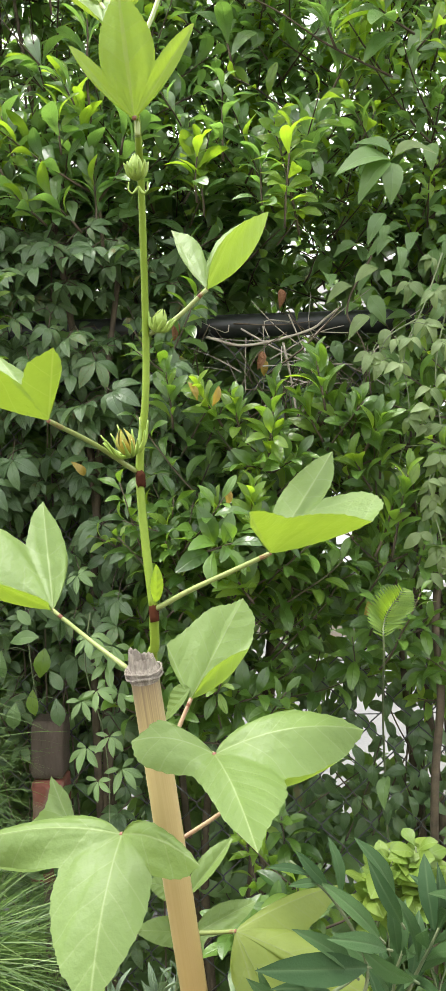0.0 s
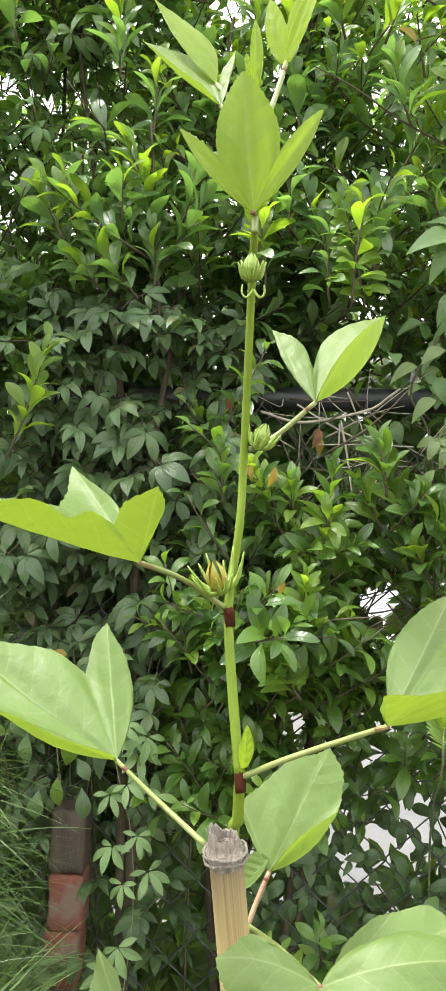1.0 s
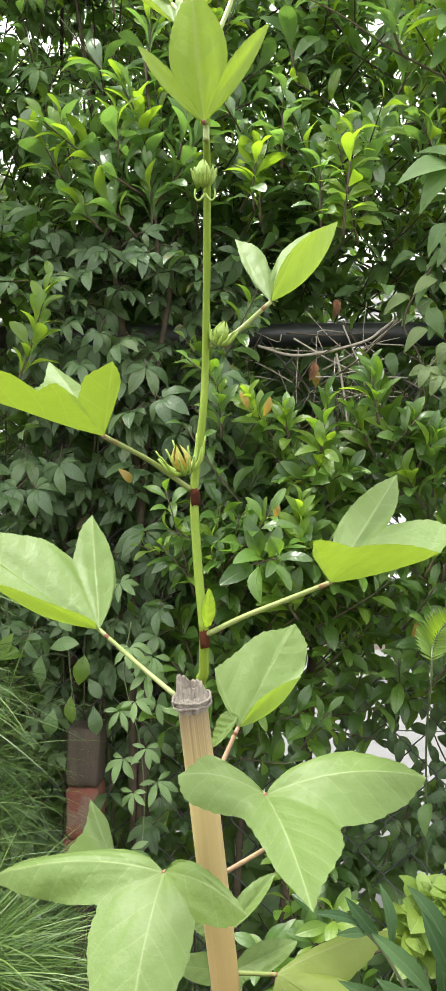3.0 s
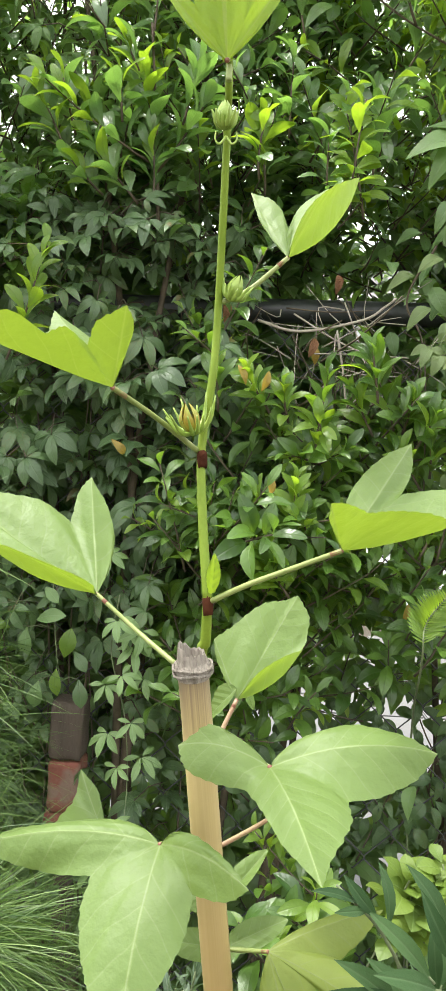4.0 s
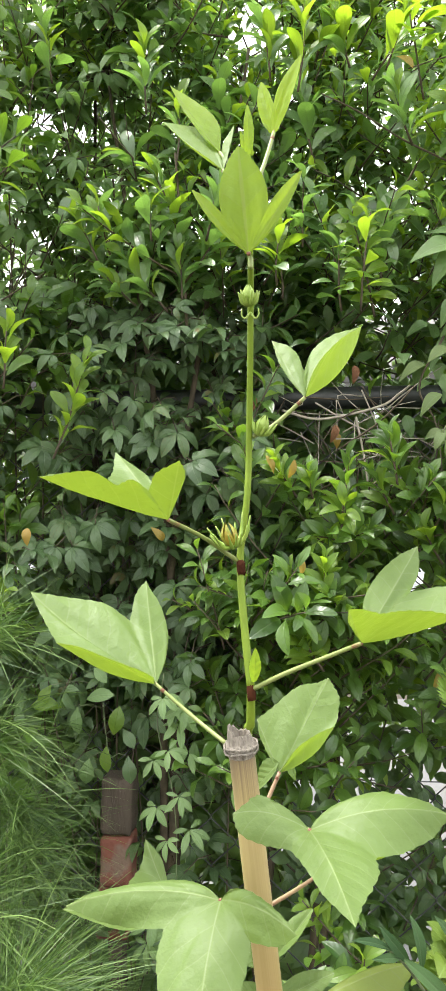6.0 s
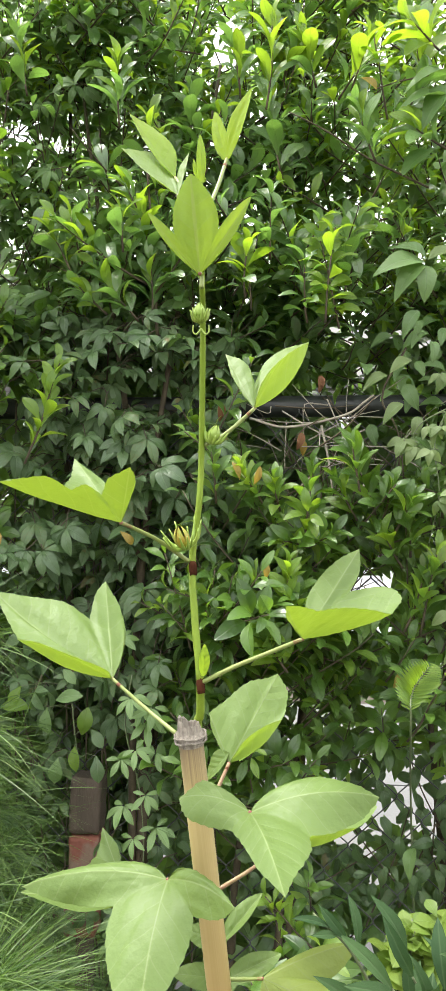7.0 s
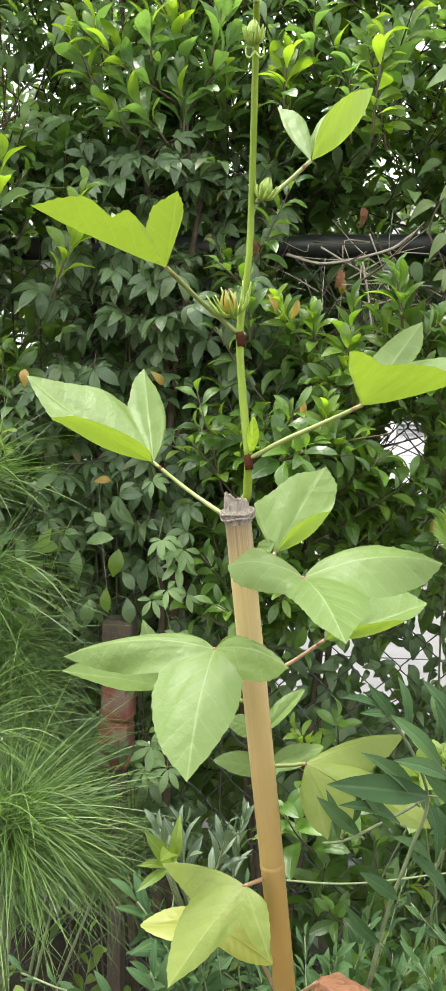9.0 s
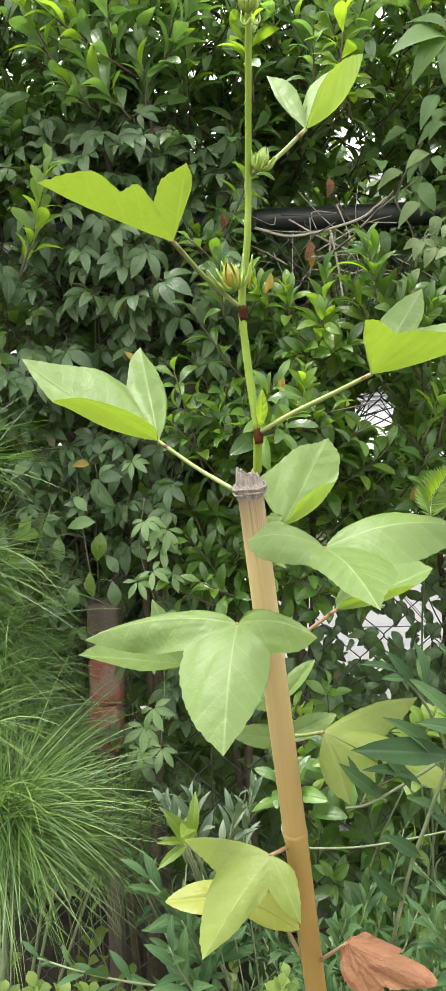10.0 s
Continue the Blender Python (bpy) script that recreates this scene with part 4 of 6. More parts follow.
# drooping creeper with small olive leaflets in threes
rng = random.Random(83)
olive_vine = Shrub("creeper_vine", (0.33, 1.26, 0), "drooping creeper with small pale olive-green leaflets", "vine", T_BIG, M_CREEPER_P, M_TWIG_G, 280, "creepers")
for strand in (
    [(0.332, 1.25, 1.588), (0.299, 1.23, 1.509), (0.265, 1.22, 1.435), (0.27, 1.22, 1.352), (0.254, 1.23, 1.27)],
    [(0.338, 1.24, 1.52), (0.31, 1.22, 1.415), (0.312, 1.21, 1.304), (0.292, 1.22, 1.214), (0.306, 1.23, 1.14)],
    [(0.299, 1.25, 1.495), (0.25, 1.24, 1.467), (0.234, 1.25, 1.441)],
    [(0.336, 1.22, 1.359), (0.294, 1.21, 1.25), (0.307, 1.2, 1.16), (0.302, 1.22, 1.095)],
    [(0.356, 1.24, 1.566), (0.361, 1.22, 1.432), (0.349, 1.21, 1.285), (0.355, 1.21, 1.158)],
    [(0.403, 1.24, 1.565), (0.402, 1.22, 1.431), (0.382, 1.21, 1.303), (0.392, 1.21, 1.175)],
):
    line = spline(strand, 8)
    olive_vine.twig(line, 0.0014, 0.0008, 5)
    for p in line[1::3]:
        p = p + Vector((rng.gauss(0, 0.012), rng.gauss(0, 0.01), rng.gauss(0, 0.008)))
        turn = rng.uniform(-0.6, 0.6)
        stalk = p + Vector((rng.gauss(0, 0.014), -0.016, rng.gauss(-0.004, 0.010)))
        olive_vine.twig([p, p.lerp(stalk, 0.5) + Vector((0, 0, 0.003)), stalk], 0.0009, 0.0007, 4)
        for k in (-1, 0, 1):
            ang = turn + 0.95 * k
            way = (math.sin(ang), -0.25 + rng.gauss(0, 0.15), -math.cos(ang))
            olive_vine.leaf(rng, leaf_frame(way, (rng.gauss(0, 0.3), -0.8, 0.5), rng.uniform(0.019, 0.033)), tuple(stalk), True)
olive_vine.finish()

# a small fern between the vines
fern = root("fern", (0.213, 1.180, 0), "bright green feathery fern frond among the vines", "fern")
rib = spline([(0.283, 1.47, -0.02), (0.263, 1.45, 0.754), (0.213, 1.16, 1.008), (0.214, 1.15, 1.062), (0.234, 1.13, 1.102)], 12)
v, f = tube_data(rib, [0.0022, 0.0014, 0.0007], 6)
part_mesh("stalk", mesh_from("stalk", v, f, M_TWIG_G), fern)
pinna_me = mesh_from("pinna", T_OLIVE[1][0].tolist(), T_OLIVE[1][1], M_SHRUB_Y, T_OLIVE[1][2])
for k, p in enumerate(rib[28:]):
    along = (rib[min(28 + k + 1, len(rib) - 1)] - rib[28 + k - 1]).normalized()
    for side in (-1, 1):
        out = side * along.cross(Vector((0, -1, 0))).normalized()
        m = leaf_frame(out * 0.9 + along * 0.55 + Vector((0, -0.2, 0)), (0.1 * side, -0.9, 0.3), 0.030 * math.sin(math.pi * (0.15 + 0.75 * k / 20)) + 0.006)
        part_mesh("pinna", pinna_me, fern, m=as_matrix(m * np.array([0.55, 1.0, 1.0]), p))

# leaves in silhouette on the fence low down, where the pavement shows through
rng = random.Random(79)
thin = Shrub("creeper_vine", (0.16, 1.5, 0), "sparse dark creeper leaves on the lower fence", "vine", T_BIG, M_CREEPER, M_TWIG, 260, "creepers")
for _ in range(380):
    p = Vector((rng.uniform(-0.05, 0.42), rng.uniform(1.44, 1.56), rng.uniform(0.62, 0.92)))
    thin.leaf(rng, leaf_frame((rng.gauss(0, 0.6), -0.3, -0.5 + rng.gauss(0, 0.5)), (rng.gauss(0, 0.4), -0.8, 0.4), rng.uniform(0.025, 0.046)), tuple(p), True)
for _ in range(12):
    a = Vector((rng.uniform(-0.05, 0.35), 1.49, rng.uniform(0.55, 0.75)))
    b = a + Vector((rng.uniform(-0.2, 0.25), rng.uniform(-0.02, 0.04), rng.uniform(0.05, 0.35)))
    thin.twig(spline([a, a.lerp(b, 0.5) + Vector((rng.uniform(-0.04, 0.04), 0, rng.uniform(-0.04, 0.04))), b], 6), 0.0017, 0.0011, 5)
thin.twig(spline([(0.339, 1.32, 1.152), (0.323, 1.31, 1.035), (0.328, 1.31, 0.916), (0.316, 1.32, 0.735), (0.314, 1.33, 0.31)], 6), 0.006, 0.007, 7)
thin.finish()

# dead twigs caught in the fence below the rail
rng = random.Random(55)
dead = root("dead_twigs", (0.1, 1.44, 0), "tangle of bare grey dead twigs in the fence", "twigs")
main = [(-0.024, 1.35, 1.493), (0.04, 1.34, 1.476), (0.135, 1.33, 1.494), (0.168, 1.33, 1.515), (0.186, 1.33, 1.529)]
tube("twig", main, [0.0024, 0.0018], M_DEAD, dead, sides=6)
tube("twig", [(0.099, 1.35, 1.481), (0.111, 1.35, 1.42), (0.121, 1.34, 1.349), (0.153, 1.36, 1.268)], [0.0022, 0.0013], M_DEAD, dead, sides=6)
tube("twig", [(0.032, 1.36, 1.507), (0.096, 1.35, 1.467), (0.149, 1.35, 1.447), (0.213, 1.36, 1.444)], [0.0016, 0.0012], M_DEAD, dead, sides=6)
for _ in range(44):
    a = Vector((rng.uniform(0.0, 0.24), rng.uniform(1.33, 1.43), rng.uniform(1.38, 1.53)))
    way = Vector((rng.gauss(0, 1), rng.gauss(0, 0.15), rng.gauss(-0.1, 0.5))).normalized()
    b = a + way * rng.uniform(0.05, 0.16)
    mid = a.lerp(b, 0.5) + Vector((rng.gauss(0, 0.012), 0, rng.gauss(0, 0.012)))
    tube("twig", [a, mid, b], [rng.uniform(0.0009, 0.0016), 0.0006], M_DEAD if rng.random() < 0.75 else M_TWIG, dead, sides=5, steps=3)
dry_me = mesh_from("dry_leaf", T_BIG[1][0].tolist(), T_BIG[1][1], M_DRYLEAF, T_BIG[1][2])
for p, w in (((0.098, 1.36, 1.57), (0.1, -0.2, -1.0)), ((0.065, 1.34, 1.466), (-0.15, -0.2, -1.0)), ((-0.073, 1.33, 1.515), (0.05, -0.3, -1.0))):
    part_mesh("dry_leaf", dry_me, dead, "curled dry brown leaf", as_matrix(leaf_frame(w, (0.3, -0.9, 0.2), 0.030), p))


# ---------------- needle-leaved grass ----------------
def needle_blade(rng, base, way, length, width, droop):
    pts, d, p = [], Vector(way).normalized(), Vector(base)
    n = 7
    for i in range(n + 1):
        pts.append(p.copy())
        d = (d + Vector((0, 0, -droop / n * (0.4 + 1.4 * i / n)))).normalized()
        p = p + d * length / n
    side = pts[1] - pts[0]
    side = side.cross(Vector((rng.gauss(0, 1), rng.gauss(0, 1), 1))).normalized()
    v, fc, uv = [], [], []
    for i, q in enumerate(pts):
        w = width * (1.0 - (i / n) ** 2 * 0.92) * (0.6 + 0.4 * min(1, i / 2))
        up = Vector((0, 0, 0.35 * w))
        v += [q - side * w, q + up, q + side * w]
        uv += [(-0.3, i / n), (0.3, i / n), (0.3, i / n)]
    for i in range(n):
        a = 3 * i
        fc += [(a, a + 1, a + 4, a + 3), (a + 1, a + 2, a + 5, a + 4)]
    return [tuple(q) for q in v], fc, uv


def tuft(rng, parent, centre, count, length, lean, droop, width=0.0009, spread=0.03):
    V, F, U = [], [], []
    for _ in range(count):
        a = rng.uniform(0, 2 * math.pi)
        el = max(-0.2 + rng.gauss(0, 0.1), rng.gauss(lean, 0.45))
        way = Vector((math.cos(a) * math.cos(el), math.sin(a) * math.cos(el), math.sin(el)))
        base = Vector(centre) + Vector((rng.gauss(0, spread), rng.gauss(0, spread), rng.gauss(0, spread)))
        v, fc, uv = needle_blade(rng, base, way, length * rng.uniform(0.55, 1.15), width * rng.uniform(0.7, 1.2), droop * rng.uniform(0.5, 1.5))
        k = len(V)
        V += v
        U += uv
        F += [tuple(i + k for i in q) for q in fc]
    return part_mesh("tuft", mesh_from("tuft", V, F, M_GRASS, U), parent, kind="stuff")


rng = random.Random(21)
for foot, tufts in (
    ((-0.42, 1.02, 0), (((-0.366, 1.0, 0.690), 520, 0.25, 0.25, 0.55), ((-0.395, 1.03, 0.640), 300, 0.24, -0.1, 0.5), ((-0.446, 1.05, 0.78), 160, 0.26, 0.3, 0.7))),
    ((-0.46, 1.20, 0), (((-0.455, 1.15, 0.985), 260, 0.20, 0.0, 0.5), ((-0.450, 1.15, 1.135), 150, 0.17, 0.1, 0.5), ((-0.43, 1.20, 0.87), 170, 0.20, 0.1, 0.7), ((-0.41, 1.22, 0.80), 120, 0.17, 0.2, 0.8), ((-0.335, 1.22, 0.70), 60, 0.10, 0.3, 0.8), ((-0.34, 1.20, 0.56), 200, 0.18, 0.5, 0.8), ((-0.30, 1.26, 0.48), 170, 0.19, 0.5, 0.8), ((-0.50, 1.22, 0.74), 160, 0.26, 0.3, 0.9))),
):
    clump = root("needle_grass", foot, "fine needle-leaved ornamental grass with arching tufts", "grass", "grass clumps")
    for centre, count, ln, lean, droop in tufts:
        c = Vector(centre)
        tube("stem", [Vector((foot[0] + rng.uniform(-0.03, 0.03), foot[1] + 0.03, -0.02)), Vector(foot).lerp(c, 0.5) + Vector((0, 0, 0.02)), c], [0.004, 0.002], M_TWIG_G, clump, sides=6)
        tuft(rng, clump, centre, int(1.6 * count), 0.92 * ln, lean, droop, 0.00080, 0.016)


# ---------------- narrow-leaved shrubs and low weeds ----------------
def narrow_shrub(seed, foot, box, count, size, label, limit=250):
    rng = random.Random(seed)
    s = Shrub("narrow_leaved_shrub", foot, label, "shrub", T_OLIVE, M_OLIVE, M_TWIG_G, limit, "narrow-leaved shrubs")
    (x0, x1), (y0, y1), (z0, z1) = box
    for _ in range(count):
        b = Vector((rng.uniform(x0, x1), rng.uniform(y0, y1), rng.uniform(z0, z1)))
        way = Vector((rng.gauss(0, 0.5), rng.gauss(-0.25, 0.3), rng.uniform(0.3, 1.0)))
        pts, lv = sprig_leaves(rng, b, way, rng.uniform(0.10, 0.18), rng.randint(12, 20), size * rng.uniform(0.85, 1.2), (55, 30), 0.3, 0.4)
        s.twig(spline([(foot[0] + 0.3 * (b.x - foot[0]), foot[1] + 0.3 * (b.y - foot[1]), 0.0), b.lerp(Vector(foot), 0.4), b], 4), 0.0026, 0.0016, 5)
        s.twig(pts, 0.0018, 0.0009, 4)
        for rot, p, t in lv:
            s.leaf(rng, rot, p, True)
    return s, rng


s, rng = narrow_shrub(41, (0.05, 0.98, 0), ((-0.20, 0.16), (0.94, 1.10), (0.28, 0.48)), 32, 0.028, "silvery narrow-leaved shrub at the foot of the fence")
s.finish()
s, rng = narrow_shrub(45, (-0.05, 0.80, 0), ((-0.12, 0.02), (0.72, 0.86), (0.50, 0.60)), 5, 0.034, "silvery upright sprigs of a narrow-leaved shrub")
for a, w, ln in (((-0.097, 0.74, 0.777), (-0.15, -0.1, 1.0), 0.07), ((-0.078, 0.76, 0.769), (0.2, -0.1, 1.0), 0.07), ((-0.115, 0.78, 0.762), (-0.4, -0.1, 0.9), 0.06), ((-0.058, 0.78, 0.761), (0.1, -0.1, 1.0), 0.08)):
    pts, lv = sprig_leaves(rng, Vector(a) - Vector((0, 0, 0.02)), w, ln, 13, 0.025, (46, 20), 0.2, 0.4)
    s.twig(spline([(pts[0].x + rng.uniform(-0.05, 0.05), 0.84, -0.02), (pts[0].x + rng.uniform(-0.03, 0.03), 0.82, 0.45), pts[0]], 6), 0.0012, 0.0008, 5)
    s.twig(pts, 0.0016, 0.0009)
    for rot, p, t in lv:
        s.leaf(rng, rot, p, True, M_SILVER)
for base, tip in (((-0.101, 0.64, 0.838), (-0.116, 0.62, 0.877)), ((-0.102, 0.64, 0.836), (-0.121, 0.61, 0.836)), ((-0.105, 0.64, 0.839), (-0.121, 0.62, 0.851)), ((-0.098, 0.645, 0.839), (-0.093, 0.64, 0.881)), ((-0.1, 0.645, 0.843), (-0.1, 0.6, 0.869))):
    way = Vector(tip) - Vector(base)
    s.twig([Vector(base) + Vector((0.012, 0.02, -0.05)), Vector(base)], 0.0012, 0.0009, 5)
    s.leaf(rng, leaf_frame(way, (0.1, -0.6, 0.6), way.length * 0.98) * np.array([1.15, 1.0, 1.0]), base, True, M_WEED)
s.finish()
s, rng = narrow_shrub(42, (0.24, 0.86, 0), ((0.02, 0.42), (0.74, 1.0), (0.26, 0.56)), 75, 0.029, "dark narrow-leaved shrub with bare lower stems")
s.twig(spline([(-0.013, 0.72, 0.789), (0.057, 0.74, 0.779), (0.152, 0.76, 0.785)], 6), 0.0011, 0.0009, 6)
s.finish()
s, rng = narrow_shrub(43, (-0.15, 0.86, 0), ((-0.36, -0.08), (0.82, 0.98), (0.22, 0.38)), 12, 0.034, "low narrow-leaved shrub beside the grass")
for a, w, ln in (((-0.060, 0.8, 0.585), (-1, -0.1, 0.22), 0.22),):
    pts, lv = sprig_leaves(rng, a, w, ln, 16, 0.030, (50, 28), 0.05)
    s.twig(pts, 0.0018, 0.001)
    for rot, p, t in lv:
        s.leaf(rng, rot, p, True)
s.finish()
# the near branch that reaches in front of the plant
s, rng = narrow_shrub(44, (0.16, 0.62, 0), ((0.10, 0.22), (0.60, 0.72), (0.42, 0.60)), 6, 0.038, "narrow-leaved shrub with a branch reaching past the stake")
s.twig(spline([(0.053, 0.575, 0.796), (0.063, 0.56, 0.86), (0.075, 0.545, 0.913), (0.083, 0.535, 0.954), (0.064, 0.525, 0.998), (0.038, 0.52, 1.025)], 6), 0.0016, 0.0008, 7)
s.twig(spline([(0.083, 0.535, 0.954), (0.063, 0.532, 0.942), (0.032, 0.532, 0.924), (0.016, 0.535, 0.919)], 6), 0.0012, 0.0008, 6)
for base, tip in (
    ((0.06, 0.522, 1.008), (0.043, 0.52, 1.029)), ((0.067, 0.525, 1.002), (0.063, 0.53, 1.032)), ((0.049, 0.521, 1.016), (0.027, 0.515, 1.025)), ((0.054, 0.522, 1.011), (0.038, 0.51, 1.016)),
    ((0.088, 0.52, 0.98), (0.059, 0.515, 1.013)), ((0.092, 0.52, 0.973), (0.06, 0.5, 0.991)), ((0.082, 0.53, 0.957), (0.023, 0.5, 0.974)), ((0.074, 0.53, 0.953), (0.045, 0.51, 0.99)),
    ((0.04, 0.535, 0.926), (0.014, 0.525, 0.952)), ((0.026, 0.535, 0.923), (0.02, 0.53, 0.954)), ((0.03, 0.535, 0.928), (0.038, 0.525, 0.959)), ((0.058, 0.53, 0.934), (0.039, 0.52, 0.963)),
    ((0.065, 0.53, 0.937), (0.03, 0.515, 0.957)), ((0.101, 0.54, 0.992), (0.081, 0.535, 1.029)), ((0.103, 0.53, 0.983), (0.085, 0.52, 1.02)), ((0.107, 0.52, 0.955), (0.077, 0.505, 0.98)),
    ((0.092, 0.55, 0.902), (0.086, 0.545, 0.944)), ((0.103, 0.56, 0.871), (0.079, 0.55, 0.906)), ((0.058, 0.56, 0.838), (0.035, 0.55, 0.865)), ((0.069, 0.555, 0.873), (0.044, 0.545, 0.894)),
):
    way = Vector(tip) - Vector(base)
    s.twig([Vector(base) - 0.12 * way, Vector(base)], 0.0009, 0.0008, 5)
    s.leaf(rng, leaf_frame(way, (rng.gauss(0.2, 0.4), -0.7, rng.gauss(0.5, 0.3)), way.length * 1.08), base, True)
for a, w, ln, c, size in (((0.122, 0.62, 0.880), (0.2, -0.2, 0.8), 0.070, 11, 0.044), ((0.107, 0.64, 0.840), (0.2, -0.2, 0.9), 0.08, 12, 0.044), ((0.165, 0.62, 0.90), (0.1, -0.2, 0.9), 0.09, 12, 0.046)):
    pts, lv = sprig_leaves(rng, a, w, ln, c, size, (58, 32), 0.1)
    s.twig(pts, 0.0016, 0.0009)
    for rot, p, t in lv:
        s.leaf(rng, rot, p, True)
s.finish()

rng = random.Random(61)
weed = Shrub("low_weeds", (0.1, 1.1, 0), "low bright green weeds on the soil", "weeds", T_ROUND, M_WEED, M_TWIG_G, 240)
for _ in range(110):
    b = Vector((rng.uniform(-0.6, 0.6), rng.uniform(0.75, 1.38), 0.0))
    pts, lv = sprig_leaves(rng, b, (rng.gauss(0, 0.25), rng.gauss(-0.1, 0.2), 1.0), rng.uniform(0.12, 0.46), 14, 0.034, (75, 45), 0.2, 0.7)
    weed.twig(pts, 0.002, 0.001, 4)
    for rot, p, t in lv:
        weed.leaf(rng, rot, p, p[2] > 0.22)
for a in ((-0.325, 0.86, 0.53), (-0.302, 0.88, 0.522), (-0.258, 0.85, 0.541), (-0.24, 0.9, 0.51), (-0.199, 0.88, 0.514), (-0.04, 0.8, 0.582), (-0.023, 0.78, 0.604)):
    pts, lv = sprig_leaves(rng, Vector(a) - Vector((0, 0, 0.045)), (rng.gauss(0, 0.25), -0.2, 1.0), rng.uniform(0.05, 0.085), 16, 0.019, (80, 45), 0.2, 0.55)
    weed.twig(spline([(a[0] + rng.uniform(-0.06, 0.06), a[1] + 0.05, -0.02), (a[0] + rng.uniform(-0.04, 0.04), a[1] + 0.03, 0.3), pts[0]], 6), 0.0016, 0.0012, 5)
    weed.twig(pts, 0.0018, 0.001, 5)
    for rot, p, t in lv:
        weed.leaf(rng, rot * np.array([1.3, 1.0, 1.0]), p, True, M_WEED)
for a in ((0.162, 1.05, 0.764), (0.188, 1.05, 0.774), (0.212, 1.05, 0.773), (0.232, 1.05, 0.787), (0.175, 1.05, 0.744), (0.226, 1.05, 0.756), (0.201, 1.05, 0.746)):
    pts, lv = sprig_leaves(rng, Vector(a) - Vector((0, 0, 0.05)), (rng.gauss(0, 0.3), -0.25, 1.0), rng.uniform(0.06, 0.09), 14, 0.034, (82, 50), 0.2, 0.55)
    weed.twig(spline([(a[0] + rng.uniform(-0.08, 0.08), a[1] + 0.12, -0.02), (a[0] + rng.uniform(-0.06, 0.06), a[1] + 0.10, 0.45), pts[0]], 6), 0.0016, 0.0012, 5)
    weed.twig(pts, 0.0018, 0.001, 5)
    for rot, p, t in lv:
        weed.leaf(rng, rot * np.array([1.25, 1.0, 1.0]), p, True, M_WEED)
weed.finish()

rng = random.Random(62)
low = Shrub("hedge_shrub", (0.2, 1.3, 0), "low leafy growth in front of the fence", "shrub", T_SHRUB, M_SHRUB, M_TWIG, 260, "hedge shrubs")
fill_shrub(low, rng, ((0.04, 0.6), (1.16, 1.42), (0.25, 0.68)), 84, 0.044, 1.35, 13, M_SHRUB_Y, 0.2)
low.finish()


# ---------------- bamboo stake ----------------
stake_top, stake_node = Vector((-0.043, 0.517, 1.137)), Vector((-0.017, 0.562, 0.889))
axis = (stake_node - stake_top).normalized()
foot = stake_top + axis * ((stake_top.z + 0.06) / -axis.z)
stake = root("bamboo_stake", tuple(foot), "pale tan bamboo stake with a weathered cut top", "stake")
R = 0.0086
total = (foot - stake_top).length
node_at = [0.0, (stake_node - stake_top).length, (stake_node - stake_top).length * 1.95, (stake_node - stake_top).length * 2.9]
rings = sorted([0.0, *[float(q) for q in np.linspace(0.004, total, 60)], *[q + e for q in node_at[1:] for e in (-0.006, -0.0025, -0.001, 0.001, 0.0025, 0.006)]])
pts, rad = [], []
for q in rings:
    r = R * (0.955 + 0.03 * math.sin(q * 9)) * (1.0 - 0.03 * q)
    for nd in node_at[1:]:
        r += 0.0007 * math.exp(-((q - nd) / 0.0035) ** 2) - 0.0006 * math.exp(-((q - nd + 0.0015) / 0.0008) ** 2)
    pts.append(stake_top + axis * q)
    rad.append(r)
verts, faces = [], []
sideways = axis.orthogonal().normalized()
other = axis.cross(sideways)
NS = 28
for p, r in zip(pts, rad):
    for k in range(NS):
        a = 2 * math.pi * k / NS
        verts.append(tuple(p + r * (math.cos(a) * sideways + math.sin(a) * other)))
for i in range(len(pts) - 1):
    for k in range(NS):
        faces.append((i * NS + k, i * NS + (k + 1) % NS, (i + 1) * NS + (k + 1) % NS, (i + 1) * NS + k))
cane_uv = [(math.cos(2 * math.pi * k / NS) * 0.5, q) for q in rings for k in range(NS)]
part_mesh("cane", mesh_from("cane", verts, faces, M_CANE, cane_uv), stake)
# weathered node and torn, hollow end
verts, faces = [], []
profile = [(-0.003, 0.0040), (-0.007, 0.0052), (-0.0120, 0.0060), (-0.0128, 0.0070), (-0.0095, 0.0077), (-0.006, 0.0080), (-0.003, 0.0084), (-0.001, 0.0096), (0.0012, 0.0098), (0.003, 0.0090), (0.0055, 0.00875)]
for j, (q, r) in enumerate(profile):
    for k in range(NS):
        a = 2 * math.pi * k / NS
        out = math.cos(a) * sideways + math.sin(a) * other
        rr = r * (1 + 0.05 * noise.noise((math.cos(a) * 3, math.sin(a) * 3, q * 180)))
        qq = q
        if 0 < j < 6:
            jag = 0.40 * max(0.0, -out.x) + 0.42 * noise.noise((math.cos(a) * 5, math.sin(a) * 5, 7.0)) + 0.10 * (k % 3 == 0)
            qq = q * (0.62 + jag * (1.0 if j in (2, 3) else 0.5))
        verts.append(tuple(stake_top + axis * qq + rr * out))
for i in range(len(profile) - 1):
    for k in range(NS):
        faces.append((i * NS + k, i * NS + (k + 1) % NS, (i + 1) * NS + (k + 1) % NS, (i + 1) * NS + k))
faces.append(tuple(range(NS)))
part_mesh("torn_end", mesh_from("torn_end", verts, faces, M_CANE_END, smooth=False), stake, "grey weathered and splintered cut end")
rng = random.Random(9)
